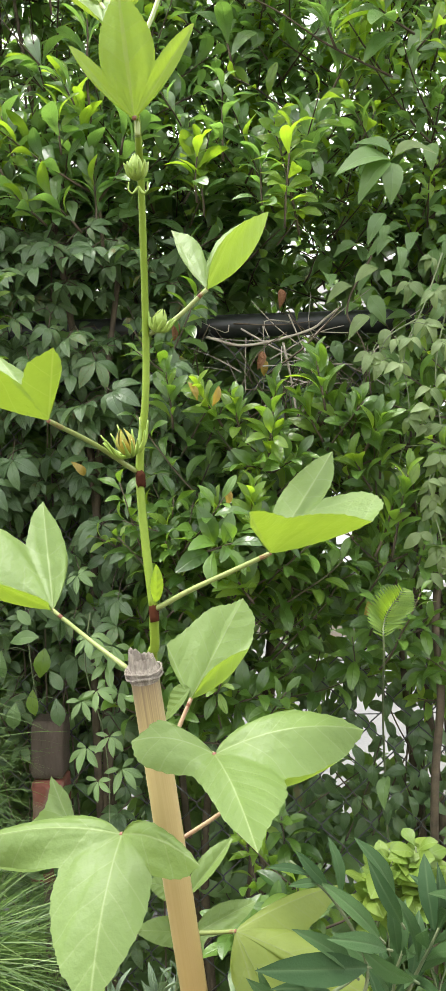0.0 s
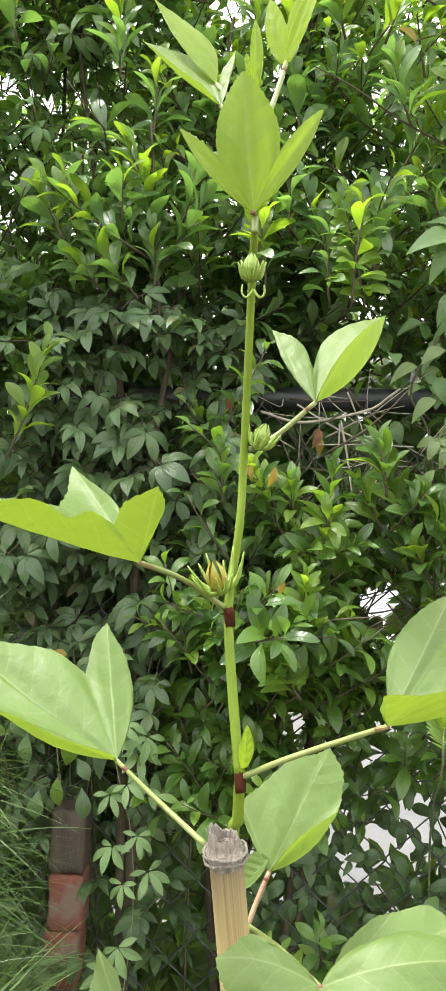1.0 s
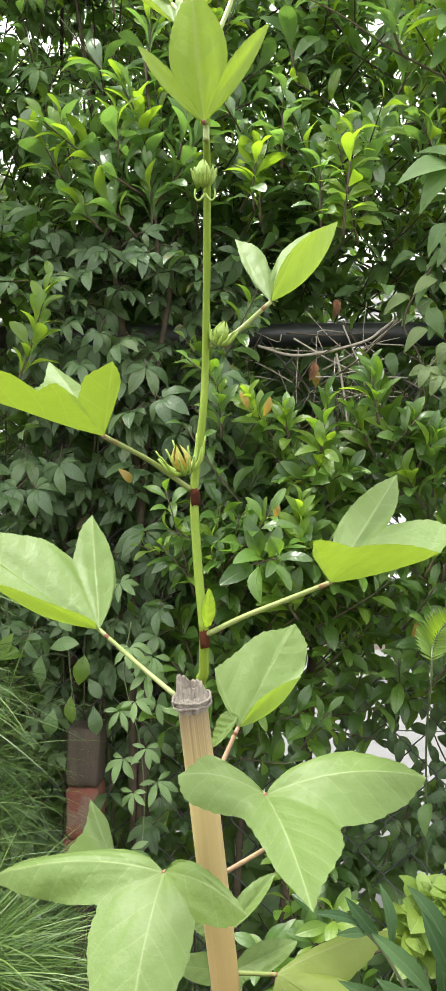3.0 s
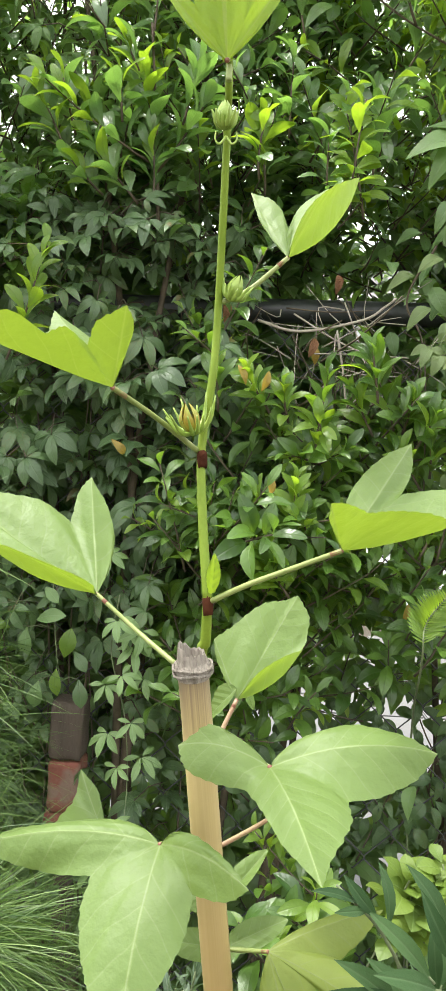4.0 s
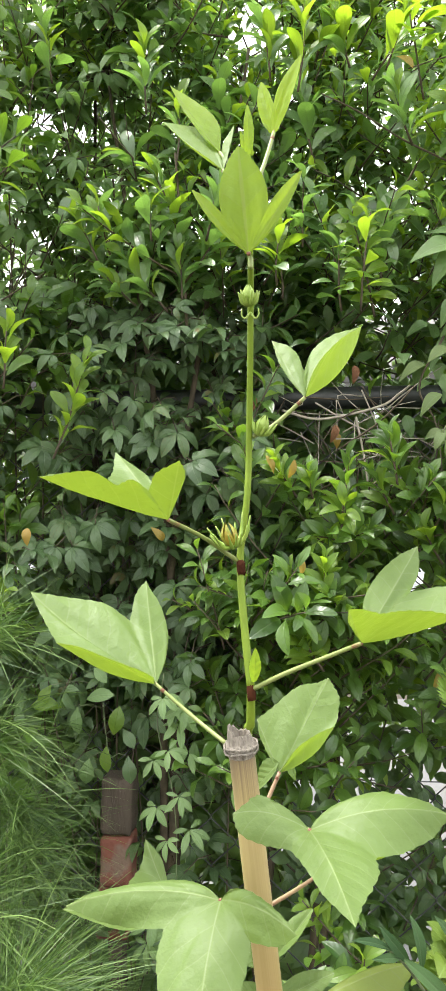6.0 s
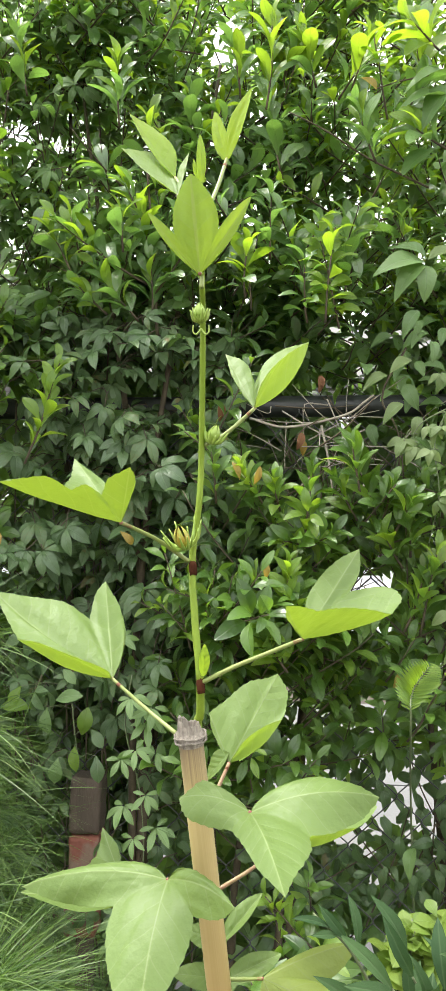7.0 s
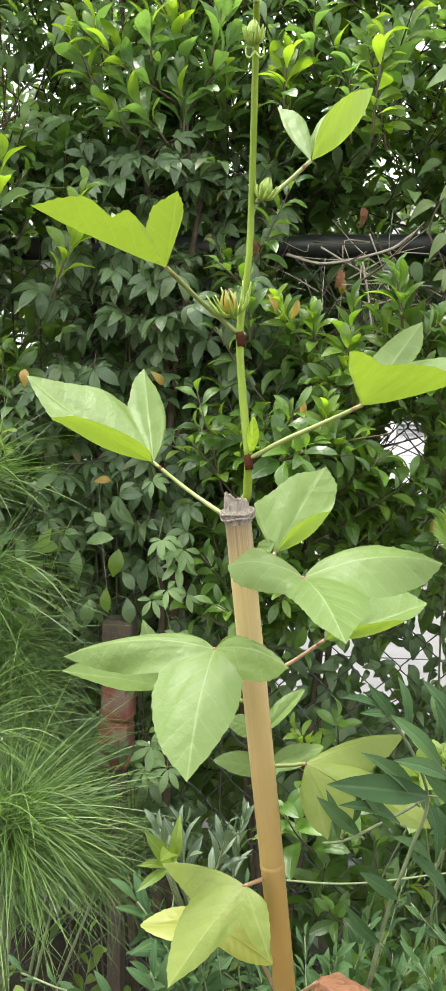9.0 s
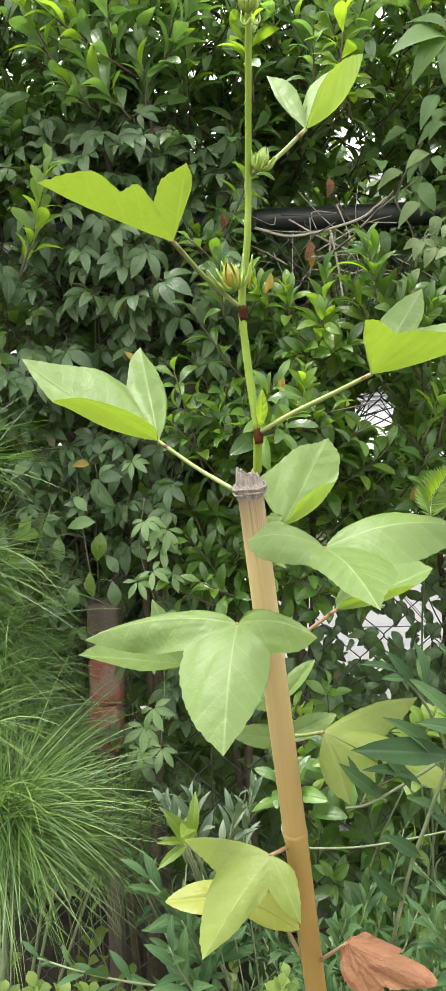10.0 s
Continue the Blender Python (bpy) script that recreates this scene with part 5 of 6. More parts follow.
for j, q0 in enumerate((-0.0012, 0.0018)):
    loop = []
    for k in range(40):
        a = 2 * math.pi * k / 40
        loop.append(stake_top + axis * (q0 + 0.0006 * math.sin(3 * a + j)) + (0.0103 + rng.uniform(-0.0003, 0.0005)) * (math.cos(a) * sideways + math.sin(a) * other))
    v, f = tube_data([*loop, loop[0]], 0.0008, 6, False)
    part_mesh("node_ring", mesh_from("node_ring", v, f, M_CANE_END), stake, "frayed pale ring at the node")


# ---------------- hibiscus plant ----------------
plant = root("hibiscus_plant", tuple(foot + Vector((0.01, 0.03, 0.06))), "tall young hibiscus tied to a stake, with three-lobed leaves", "plant")


def lobe_radius(width, peak=0.85):
    """Outline of one lobe as reach over angle from its midrib, for a lobe one long."""
    us = np.linspace(1.0, 0.01, 120)
    prof = width * np.sin(np.pi * us ** peak) ** 0.72
    ang, rad_ = np.arctan2(prof, us), np.hypot(us, prof)
    return np.maximum.accumulate(ang), rad_


def lobed_leaf(base, lobes, mat, petiole=(), webs=(0.45, 0.45), normal=None, up=(0, -0.4, 1), folds=(0, 0), outer=(1.0, 1.0), bulge=0.05, ear=0.16, red_tip=True, ripple=0.02, label="", seed=0, pet_r=(0.0016, 0.0013), pet_mat=None, crease=1.0):
    """A leaf whose lobes reach from its base to the given tips, joined by webs, with fine teeth; its outer halves may fold towards up; its stalk hangs under it."""
    base = Vector(base)
    ways = [Vector(q[0]) - base for q in lobes]
    lens = [w.length for w in ways]
    dirs = [w.normalized() for w in ways]
    ang = [0.0]
    for a, b in zip(dirs, dirs[1:]):
        ang.append(ang[-1] + a.angle(b))
    axes = [a.cross(b).normalized() for a, b in zip(dirs, dirs[1:])] or [(Vector(normal) - dirs[0] * Vector(normal).dot(dirs[0])).normalized()]
    up = Vector(up)
    outline = [lobe_radius(*q[1:]) for q in lobes]
    span = radians(85)
    th = []
    stops = [-span, *ang, ang[-1] + span]
    for a, b in zip(stops, stops[1:]):
        th += [float(q) for q in a + (b - a) * (0.5 - 0.5 * np.cos(np.pi * np.arange(40) / 40))]
    th.append(stops[-1])
    NR = 14
    verts, uv, faces = [], [], []
    for j, t in enumerate(th):
        i = int(np.argmin([abs(t - a) for a in ang]))
        reach = max(float(np.interp(abs(t - a), *o, right=0.0)) * L for a, o, L in zip(ang, outline, lens))
        sign = 1.0 if sum(axes, Vector()).dot(up) >= 0 else -1.0
        if t <= ang[0] or t >= ang[-1]:
            k = 0 if t <= ang[0] else -1
            ax, d0, over = axes[k], dirs[k], t - ang[k]
            e = (ax.cross(d0) if over > 0 else -ax.cross(d0)).normalized()
            kap = radians(folds[k]) * min(1.0, abs(over) / 0.06)
            lift = (up - d0 * up.dot(d0)).normalized() if folds[k] else ax * sign
            lift = (lift - e * lift.dot(e)).normalized()
            d = math.cos(over) * d0 + math.sin(abs(over)) * (math.cos(kap) * e + math.sin(kap) * lift)
            nrm = ax * sign
            if outer[k] != 1.0:
                reach = float(np.interp(abs(over), *lobe_radius(lobes[k][1] * outer[k], *lobes[k][2:]), right=0.0)) * lens[k]
            reach = max(reach, ear * min(1.0, outer[k]) * lens[k] * max(0.0, 1 - (abs(over) / span) ** 3))
        else:
            k = max(q for q in range(len(ang) - 1) if ang[q] <= t)
            s = (t - ang[k]) / max(ang[k + 1] - ang[k], 1e-6)
            d = Matrix.Rotation(t - ang[k], 3, axes[k]) @ dirs[k]
            nrm = axes[k] * sign
            floor_ = webs[k] * min(lens[k], lens[k + 1]) * (0.92 + 0.08 * math.cos(2 * math.pi * s))
            reach = (reach ** 7 + floor_ ** 7) ** (1 / 7)
        off = abs(t - ang[i])
        reach = min(reach, lens[i] * (1.0 if off < 0.01 else 1.02))
        teeth = 1 + 0.007 * (1 if j % 2 else -1) * (1 if off > 0.03 else 0)
        for q in range(NR):
            r = (q / (NR - 1)) ** 0.85
            rr = r * reach * (teeth if q == NR - 1 else 1)
            wob = ripple * lens[i] * noise.noise((t * 4 + seed, r * 3.5, seed * 1.7)) * r + 0.006 * lens[i] * noise.noise((t * 9 + seed, r * 11, seed * 0.7)) * math.sin(math.pi * min(1, r))
            dent = -0.018 * crease * lens[i] * math.exp(-(off * r * reach / (0.035 * lens[i])) ** 2) * math.sin(math.pi * min(1, r))
            p = base + d * rr + nrm * (bulge * lens[i] * math.sin(math.pi * r * reach / lens[i] * 0.999) + wob + dent)
            verts.append(tuple(p))
            uv.append((rr * math.sin(off) / lens[i], rr * math.cos(off) / lens[i]))
    for j in range(len(th) - 1):
        for q in range(NR - 1):
            a = j * NR + q
            faces.append((a, a + 1, a + NR + 1, a + NR))
    leaf_ob = part_mesh("leaf", mesh_from("leaf", verts, faces, mat, uv), plant, label)
    if petiole:
        pts = spline([*petiole, base], 8)
        v, f = tube_data(pts, pet_r, 8)
        part_mesh("petiole", mesh_from("petiole", v, f, pet_mat or M_PET), leaf_ob)
        if red_tip:
            n = max(3, int(len(pts) * 0.14))
            v, f = tube_data([*pts[-n:], base + (base - pts[-2]).normalized() * 0.0005], [pet_r[1] * 1.04, pet_r[1] * 0.95], 8)
            part_mesh("petiole_tip", mesh_from("petiole_tip", v, f, M_RED), leaf_ob, "reddish end of the stalk")
    return leaf_ob


def leaf_blade(base, margin, mat, petiole=(), label="", seed=0, quilt=0.010, ripple=0.012, smooth=28.0, up=(0, -0.3, 1), red_tip=True, pet_r=(0.0016, 0.0013), pet_mat=None):
    """A lobed leaf spread from its base: margin names, in order round the blade, the tips of the lobes (each ends a rib, which may sag by an offset),
    the notches between them and the rounded sides; halves fold where their tips stand at different depths. Fine teeth along the rim."""
    base = Vector(base)
    keys = [("notch", base.lerp(Vector(margin[0][1]), 0.05), Vector())]
    keys += [(k, Vector(p), Vector(sag[0]) if sag else Vector()) for k, p, *sag in margin]
    keys.append(("notch", base.lerp(Vector(margin[-1][1]), 0.05), Vector()))
    STEP = 8
    corners = [i for i, q in enumerate(keys) if q[0] != "side"]
    rim, at = [], []
    for a, b in zip(corners, corners[1:]):
        run = spline([q[1] for q in keys[a:b + 1]], STEP)
        rim += run[:-1]
        at += [a + (b - a) * i / (len(run) - 1) for i in range(len(run) - 1)]
    rim.append(keys[-1][1])
    at.append(len(keys) - 1.0)
    tips = [i for i, q in enumerate(keys) if q[0] == "tip"]
    ribs = [keys[i][1] - base for i in tips]
    longest = max(r.length for r in ribs)
    stops = [0, *tips, len(keys) - 1]
    NR, n = 14, len(rim)
    faceways = []
    for j in range(n):
        c = (rim[j] - base).cross(rim[min(j + 1, n - 1)] - rim[max(j - 1, 0)])
        faceways.append(c.normalized() if c.length > 1e-12 else Vector((0, 0, 1)))
    sign = 1.0 if sum(faceways, Vector()).dot(Vector(up)) >= 0 else -1.0
    whole = sign * sum(((rim[j] - base).cross(rim[j + 1] - rim[j]) for j in range(n - 1)), Vector()).normalized()
    slope = [(p - base).dot(whole) / (p - base).length for p in rim]
    calm = []
    for j in range(n):
        w = [math.exp(-(e / smooth) ** 2) for e in range(-70, 71)]
        calm.append(sum(a * slope[min(max(j + e, 0), n - 1)] for a, e in zip(w, range(-70, 71))) / sum(w))
    verts, uv, faces = [], [], []
    for j, (p, t) in enumerate(zip(rim, at)):
        nrm = sign * sum((faceways[min(max(j + e, 0), n - 1)] for e in (-3, -2, -1, 0, 1, 2, 3)), Vector()).normalized()
        i = min(int(t), len(keys) - 2)
        f = t - i
        f = f * f * (3 - 2 * f)
        sag = keys[i][2].lerp(keys[i + 1][2], f)
        if smooth > 6:
            sag = max((q[2] for q in keys), key=lambda q: q.length) * (0.7 * (p - base).length / longest)
        k = max(q for q in range(len(stops) - 1) if stops[q] <= t)
        share = (t - stops[k]) / (stops[k + 1] - stops[k])
        puff = math.sin(math.pi * min(1.0, share)) ** 2 if 0 < share < 1 else 0.0
        reach = (p - base).length
        for q in range(NR):
            r = (q / (NR - 1)) ** 0.9
            tooth = 1 + (0.00045 * (j % 3 - 1) * (1 + noise.noise((j * 0.7, seed, 0))) / reach if q == NR - 1 and 0.05 < share < 0.95 else 0) + (0.0012 * noise.noise((j * 0.16, seed, 4.0)) / reach) * r ** 3 * min(1.0, 12 * share * (1 - share))
            lift = quilt * reach * puff * math.sin(math.pi * min(1.0, r)) + ripple * longest * r * noise.noise((t * 0.9 + seed * 3.1, r * 3.0, seed * 1.7))
            lift += 0.004 * longest * noise.noise((p * r) * 90 + Vector((seed, 0, 0))) * (1 if 0 < q < NR - 1 else 0)
            v = base + (p - base) * r * tooth + sag * 4 * r * (1 - r) + nrm * lift + whole * reach * (calm[j] - slope[j]) * (r - r ** 2.5)
            verts.append(tuple(v))
            flat = (p - base) * r
            best = min(((flat - rb * max(0.0, min(1.0, flat.dot(rb) / rb.length_squared))).length / longest, flat.dot(rb) / rb.length / longest) for rb in ribs)
            uv.append(best)
    for j in range(n - 1):
        for q in range(NR - 1):
            a = j * NR + q
            faces.append((a, a + 1, a + NR + 1, a + NR))
    me = mesh_from("leaf", verts, faces, mat, uv)
    me.set_sharp_from_angle(angle=radians(38))
    leaf_ob = part_mesh("leaf", me, plant, label)
    if petiole:
        pts = spline([*petiole, base], 8)
        v, f = tube_data(pts, pet_r, 8)
        part_mesh("petiole", mesh_from("petiole", v, f, pet_mat or M_PET), leaf_ob)
        if red_tip:
            c = max(3, int(len(pts) * 0.14))
            v, f = tube_data([*pts[-c:], base + (base - pts[-2]).normalized() * 0.0005], [pet_r[1] * 1.04, pet_r[1] * 0.95], 8)
            part_mesh("petiole_tip", mesh_from("petiole_tip", v, f, M_RED), leaf_ob, "reddish end of the stalk")
    return leaf_ob


def bud(place, way, size, mat, bracts=9, open_=0.5, label="", seed=0, slim=0.26, reach=1.0):
    """A closed flower bud: pointed sepals within a ring of narrow bracts."""
    rng = random.Random(seed)
    way = Vector(way).normalized()
    a = way.orthogonal().normalized()
    b = way.cross(a)
    place = Vector(place)
    chunks = []
    for k in range(5):
        t = 2 * math.pi * k / 5
        out = math.cos(t) * a + math.sin(t) * b
        side = way.cross(out)
        v, f = [], []
        for i in range(7):
            u = i / 6
            c = place + way * size * u * 1.05 + out * size * (0.30 * math.sin(math.pi * min(1, u * 0.9 + 0.1)) + 0.02 + 0.20 * open_ * u * u)
            w = size * slim * math.sin(math.pi * (0.25 + 0.75 * u)) + 0.0001
            v += [tuple(c - side * w - out * w * 0.4), tuple(c + out * w * 0.15), tuple(c + side * w - out * w * 0.4)]
        for i in range(6):
            q = 3 * i
            f += [(q, q + 1, q + 4, q + 3), (q + 1, q + 2, q + 5, q + 4)]
        chunks.append((v, f))
    v, f = join_data(chunks)
    ob = part_mesh("bud", mesh_from("bud", v, f, mat), plant, label)
    for k in range(bracts):
        t = 2 * math.pi * (k + rng.uniform(-0.2, 0.2)) / bracts
        out = math.cos(t) * a + math.sin(t) * b
        L = reach * size * rng.uniform(0.75, 1.15)
        pts = [place, place + out * L * (0.30 + 0.3 * open_) + way * L * 0.18, place + out * L * (0.45 + 0.55 * open_) + way * L * (0.8 - 0.3 * open_)]
        v, f = tube_data(spline(pts, 4), [0.0013, 0.0013, 0.0004], 6)
        part_mesh("bract", mesh_from("bract", v, f, M_BUD), ob)
    return ob


S0, S1, S2, S3 = Vector((-0.037, 0.522, 1.172)), Vector((-0.045, 0.54, 1.254)), Vector((-0.039, 0.538, 1.333)), Vector((-0.037, 0.515, 1.412))
S4, S5 = Vector((-0.036, 0.492, 1.442)), Vector((-0.037, 0.492, 1.503))
low_pts = [foot + Vector((0.004, 0.035, 0.03)), stake_node + Vector((0.022, 0.072, -0.25)), stake_node + Vector((-0.002, 0.026, 0)), Vector((-0.0385, 0.540, 1.115)), Vector((-0.0375, 0.529, 1.150)), S0]
tube("lower_stem", low_pts, [0.0046, 0.0038, 0.0031, 0.0027], M_STEM, plant, sides=12)
tube("stem", [S0, S0.lerp(S1, 0.5) + Vector((-0.001, 0, 0)), S1, S1.lerp(S2, 0.5) + Vector((0.0015, 0, 0)), S2, S3, S4, S5], [0.0027, 0.0026, 0.0024, 0.0022, 0.0021, 0.0019, 0.0013], M_STEM, plant, sides=12, steps=8)
for c, dn, low in ((S0, S1 - S0, 0.0), (S1, S1 - S0, 0.0045)):
    dn = dn.normalized()
    c = c - low * dn
    v, f = tube_data([c - dn * 0.0075, c - dn * 0.005, c - dn * 0.0028, c - dn * 0.001, c + dn * 0.002], [0.0026, 0.00285, 0.0029, 0.0030, 0.0026], 14)
    v = [tuple(Vector(q) + 0.0012 * dn * noise.noise(Vector(q) * 700)) for q in v]
    part_mesh("node", mesh_from("node", v, f, M_NODE), plant, "dark red joint of the stem")

# top leaves
lobed_leaf((-0.037, 0.488, 1.44), (((-0.074, 0.5, 1.487), 0.09, 0.95), ((-0.043, 0.48, 1.504), 0.235, 1.15), ((-0.004, 0.5, 1.497), 0.10, 0.95)), M_HIB_Y, (S4 - Vector((0, 0, 0.01)), S4), (0.22, 0.22), outer=(0.6, 0.6), ear=0.08, seed=1, label="young upright yellow-green leaf")
leaf_blade((-0.057, 0.515, 1.518), (("side", (-0.059, 0.53, 1.545)), ("side", (-0.074, 0.538, 1.566)), ("tip", (-0.093, 0.53, 1.575), (0, 0, 0.002)), ("side", (-0.082, 0.525, 1.552)), ("side", (-0.068, 0.518, 1.53))), M_HIB_Y, (S5 - Vector((0, 0, 0.02)),), seed=2)
leaf_blade((-0.054, 0.503, 1.5), (("side", (-0.05, 0.512, 1.52)), ("tip", (-0.048, 0.52, 1.54)), ("side", (-0.055, 0.518, 1.527)), ("notch", (-0.056, 0.515, 1.516)), ("side", (-0.062, 0.528, 1.535)), ("side", (-0.076, 0.535, 1.547)), ("tip", (-0.095, 0.512, 1.539), (0, 0, -0.002)), ("side", (-0.076, 0.488, 1.512)), ("side", (-0.062, 0.486, 1.5))), M_HIB, (S5 - Vector((0, 0, 0.024)),), "young leaf with a silvery upper side", 23, smooth=2.0)
lobed_leaf((-0.022, 0.525, 1.536), (((-0.031, 0.53, 1.574), 0.17), ((-0.004, 0.505, 1.576), 0.17)), M_HIB_Y, (S5 - Vector((0, 0, 0.028)), (-0.028, 0.51, 1.507)), (0.42,), seed=3)
lobed_leaf(S5, (((-0.038, 0.492, 1.537), 0.10),), M_HIB_Y, normal=(0.3, -1, 0.1), seed=4, label="unopened leaf at the shoot tip")
lobed_leaf((-0.039, 0.49, 1.504), (((-0.042, 0.488, 1.518), 0.12),), M_HIB_Y, normal=(-0.3, -1, 0.1), seed=5)
# leaf with its two halves raised
leaf_blade((-0.002, 0.543, 1.361), (("side", (-0.01, 0.552, 1.372)), ("side", (-0.019, 0.565, 1.389)), ("tip", (-0.025, 0.58, 1.41)), ("side", (-0.014, 0.575, 1.405)), ("side", (-0.006, 0.57, 1.396)), ("notch", (-0.002, 0.562, 1.383)), ("side", (0.005, 0.588, 1.405)), ("side", (0.019, 0.592, 1.416)), ("tip", (0.038, 0.565, 1.415), (0.006, 0, -0.006)), ("side", (0.021, 0.53, 1.397)), ("side", (0.007, 0.512, 1.379)), ("side", (0.001, 0.52, 1.368))), M_HIB, (S2 + Vector((0.002, 0, 0.001)), (-0.022, 0.542, 1.343)), seed=6, smooth=1.5)
# pale leaf seen from below
leaf_blade((-0.081, 0.46, 1.276), (("side", (-0.089, 0.475, 1.292)), ("side", (-0.1, 0.5, 1.304)), ("tip", (-0.124, 0.515, 1.322)), ("side", (-0.122, 0.5, 1.31)), ("notch", (-0.119, 0.47, 1.299)), ("side", (-0.133, 0.44, 1.301)), ("tip", (-0.143, 0.417, 1.297), (0, 0, -0.002)), ("side", (-0.128, 0.41, 1.298)), ("side", (-0.113, 0.412, 1.299)), ("notch", (-0.103, 0.424, 1.293)), ("side", (-0.095, 0.422, 1.296)), ("notch", (-0.088, 0.437, 1.291)), ("side", (-0.083, 0.43, 1.3)), ("tip", (-0.07, 0.425, 1.306)), ("side", (-0.068, 0.432, 1.3)), ("side", (-0.072, 0.444, 1.291))), M_HIB, (S1 + Vector((-0.002, -0.001, -0.002)), (-0.067, 0.516, 1.267)), "light green leaf lit from above", 7, smooth=2.0)
# silvery leaf
leaf_blade((-0.104, 0.56, 1.167), (("side", (-0.1, 0.575, 1.18)), ("side", (-0.1, 0.59, 1.197)), ("side", (-0.109, 0.605, 1.219)), ("tip", (-0.121, 0.612, 1.236)), ("side", (-0.128, 0.61, 1.224)), ("notch", (-0.13, 0.597, 1.207)), ("side", (-0.152, 0.6, 1.22)), ("side", (-0.178, 0.597, 1.224)), ("tip", (-0.203, 0.59, 1.227), (0, 0, -0.004)), ("side", (-0.192, 0.58, 1.213)), ("notch", (-0.175, 0.562, 1.196)), ("tip", (-0.17, 0.545, 1.196), (0.002, -0.004, -0.005)), ("side", (-0.145, 0.52, 1.195)), ("side", (-0.12, 0.512, 1.188)), ("side", (-0.104, 0.535, 1.176))), M_HIB, ((-0.053, 0.53, 1.135), (-0.078, 0.548, 1.149)), "silvery green leaf with its near edge folded up", 8, 0.012, 0.02, 1.5)
leaf_blade((0.03, 0.495, 1.204), (("side", (0.026, 0.478, 1.21)), ("side", (0.019, 0.45, 1.22)), ("tip", (0.018, 0.435, 1.228)), ("side", (0.026, 0.44, 1.228)), ("notch", (0.038, 0.462, 1.224)), ("side", (0.051, 0.468, 1.225)), ("side", (0.068, 0.475, 1.225)), ("tip", (0.087, 0.5, 1.22), (0, 0, -0.003)), ("side", (0.095, 0.512, 1.228)), ("side", (0.094, 0.522, 1.234)), ("side", (0.082, 0.53, 1.236)), ("notch", (0.063, 0.525, 1.232)), ("side", (0.072, 0.545, 1.246)), ("tip", (0.073, 0.555, 1.262)), ("side", (0.059, 0.552, 1.255)), ("side", (0.045, 0.545, 1.243)), ("side", (0.035, 0.525, 1.229)), ("side", (0.032, 0.508, 1.216))), M_HIB, (S0 + Vector((0.002, -0.001, 0)), (-0.015, 0.513, 1.183), (0.009, 0.505, 1.194)), seed=9, smooth=2.0)
leaf_blade((-0.02, 0.577, 1.105), (("side", (-0.026, 0.582, 1.114)), ("side", (-0.033, 0.587, 1.124)), ("tip", (-0.036, 0.592, 1.138)), ("side", (-0.023, 0.6, 1.147)), ("side", (-0.007, 0.606, 1.159)), ("side", (0.008, 0.61, 1.162)), ("tip", (0.016, 0.612, 1.165)), ("side", (0.023, 0.607, 1.153)), ("side", (0.022, 0.6, 1.141)), ("tip", (0.019, 0.592, 1.134), (0.003, -0.003, -0.004)), ("side", (0.003, 0.573, 1.131)), ("side", (-0.01, 0.57, 1.121))), M_HIB, ((-0.036, 0.56, 1.069), (-0.028, 0.57, 1.088)), seed=10, smooth=2.0, pet_mat=M_PINK)
leaf_blade((-0.02, 0.578, 1.112), (("side", (-0.026, 0.582, 1.114)), ("side", (-0.033, 0.585, 1.108)), ("tip", (-0.039, 0.588, 1.087)), ("side", (-0.03, 0.58, 1.096)), ("side", (-0.023, 0.577, 1.105))), M_HIB, seed=22)
# large leaves in front
leaf_blade((-0.002, 0.459, 1.107), (("side", (-0.009, 0.462, 1.113)), ("side", (-0.019, 0.466, 1.119)), ("side", (-0.032, 0.47, 1.121)), ("tip", (-0.045, 0.47, 1.111), (0, 0, 0.004)), ("side", (-0.041, 0.462, 1.104)), ("side", (-0.029, 0.455, 1.1)), ("notch", (-0.013, 0.45, 1.1)), ("side", (-0.004, 0.43, 1.097)), ("side", (0.004, 0.412, 1.092)), ("tip", (0.017, 0.39, 1.088), (0, -0.004, 0.01)), ("side", (0.022, 0.405, 1.092)), ("side", (0.031, 0.425, 1.097)), ("notch", (0.032, 0.44, 1.101)), ("side", (0.05, 0.448, 1.102)), ("side", (0.065, 0.455, 1.108)), ("tip", (0.073, 0.46, 1.117), (0, 0, 0.006)), ("side", (0.058, 0.468, 1.122)), ("side", (0.036, 0.472, 1.125)), ("side", (0.014, 0.468, 1.119)), ("side", (0.003, 0.463, 1.113))), M_HIB, ((-0.031, 0.55, 1.088), (-0.016, 0.52, 1.092)), "large three-lobed green leaf", 11)
leaf_blade((0.016, 0.575, 1.045), (("side", (0.017, 0.585, 1.051)), ("side", (0.026, 0.597, 1.06)), ("side", (0.043, 0.608, 1.069)), ("tip", (0.055, 0.613, 1.071)), ("side", (0.076, 0.618, 1.073)), ("tip", (0.092, 0.612, 1.066)), ("side", (0.085, 0.6, 1.062)), ("tip", (0.074, 0.585, 1.059), (0.0, -0.003, -0.004)), ("side", (0.054, 0.57, 1.06)), ("side", (0.032, 0.565, 1.057)), ("side", (0.021, 0.568, 1.053))), M_HIB, ((-0.029, 0.58, 1.013), (-0.005, 0.58, 1.028)), seed=12, pet_mat=M_PINK, smooth=2.0)
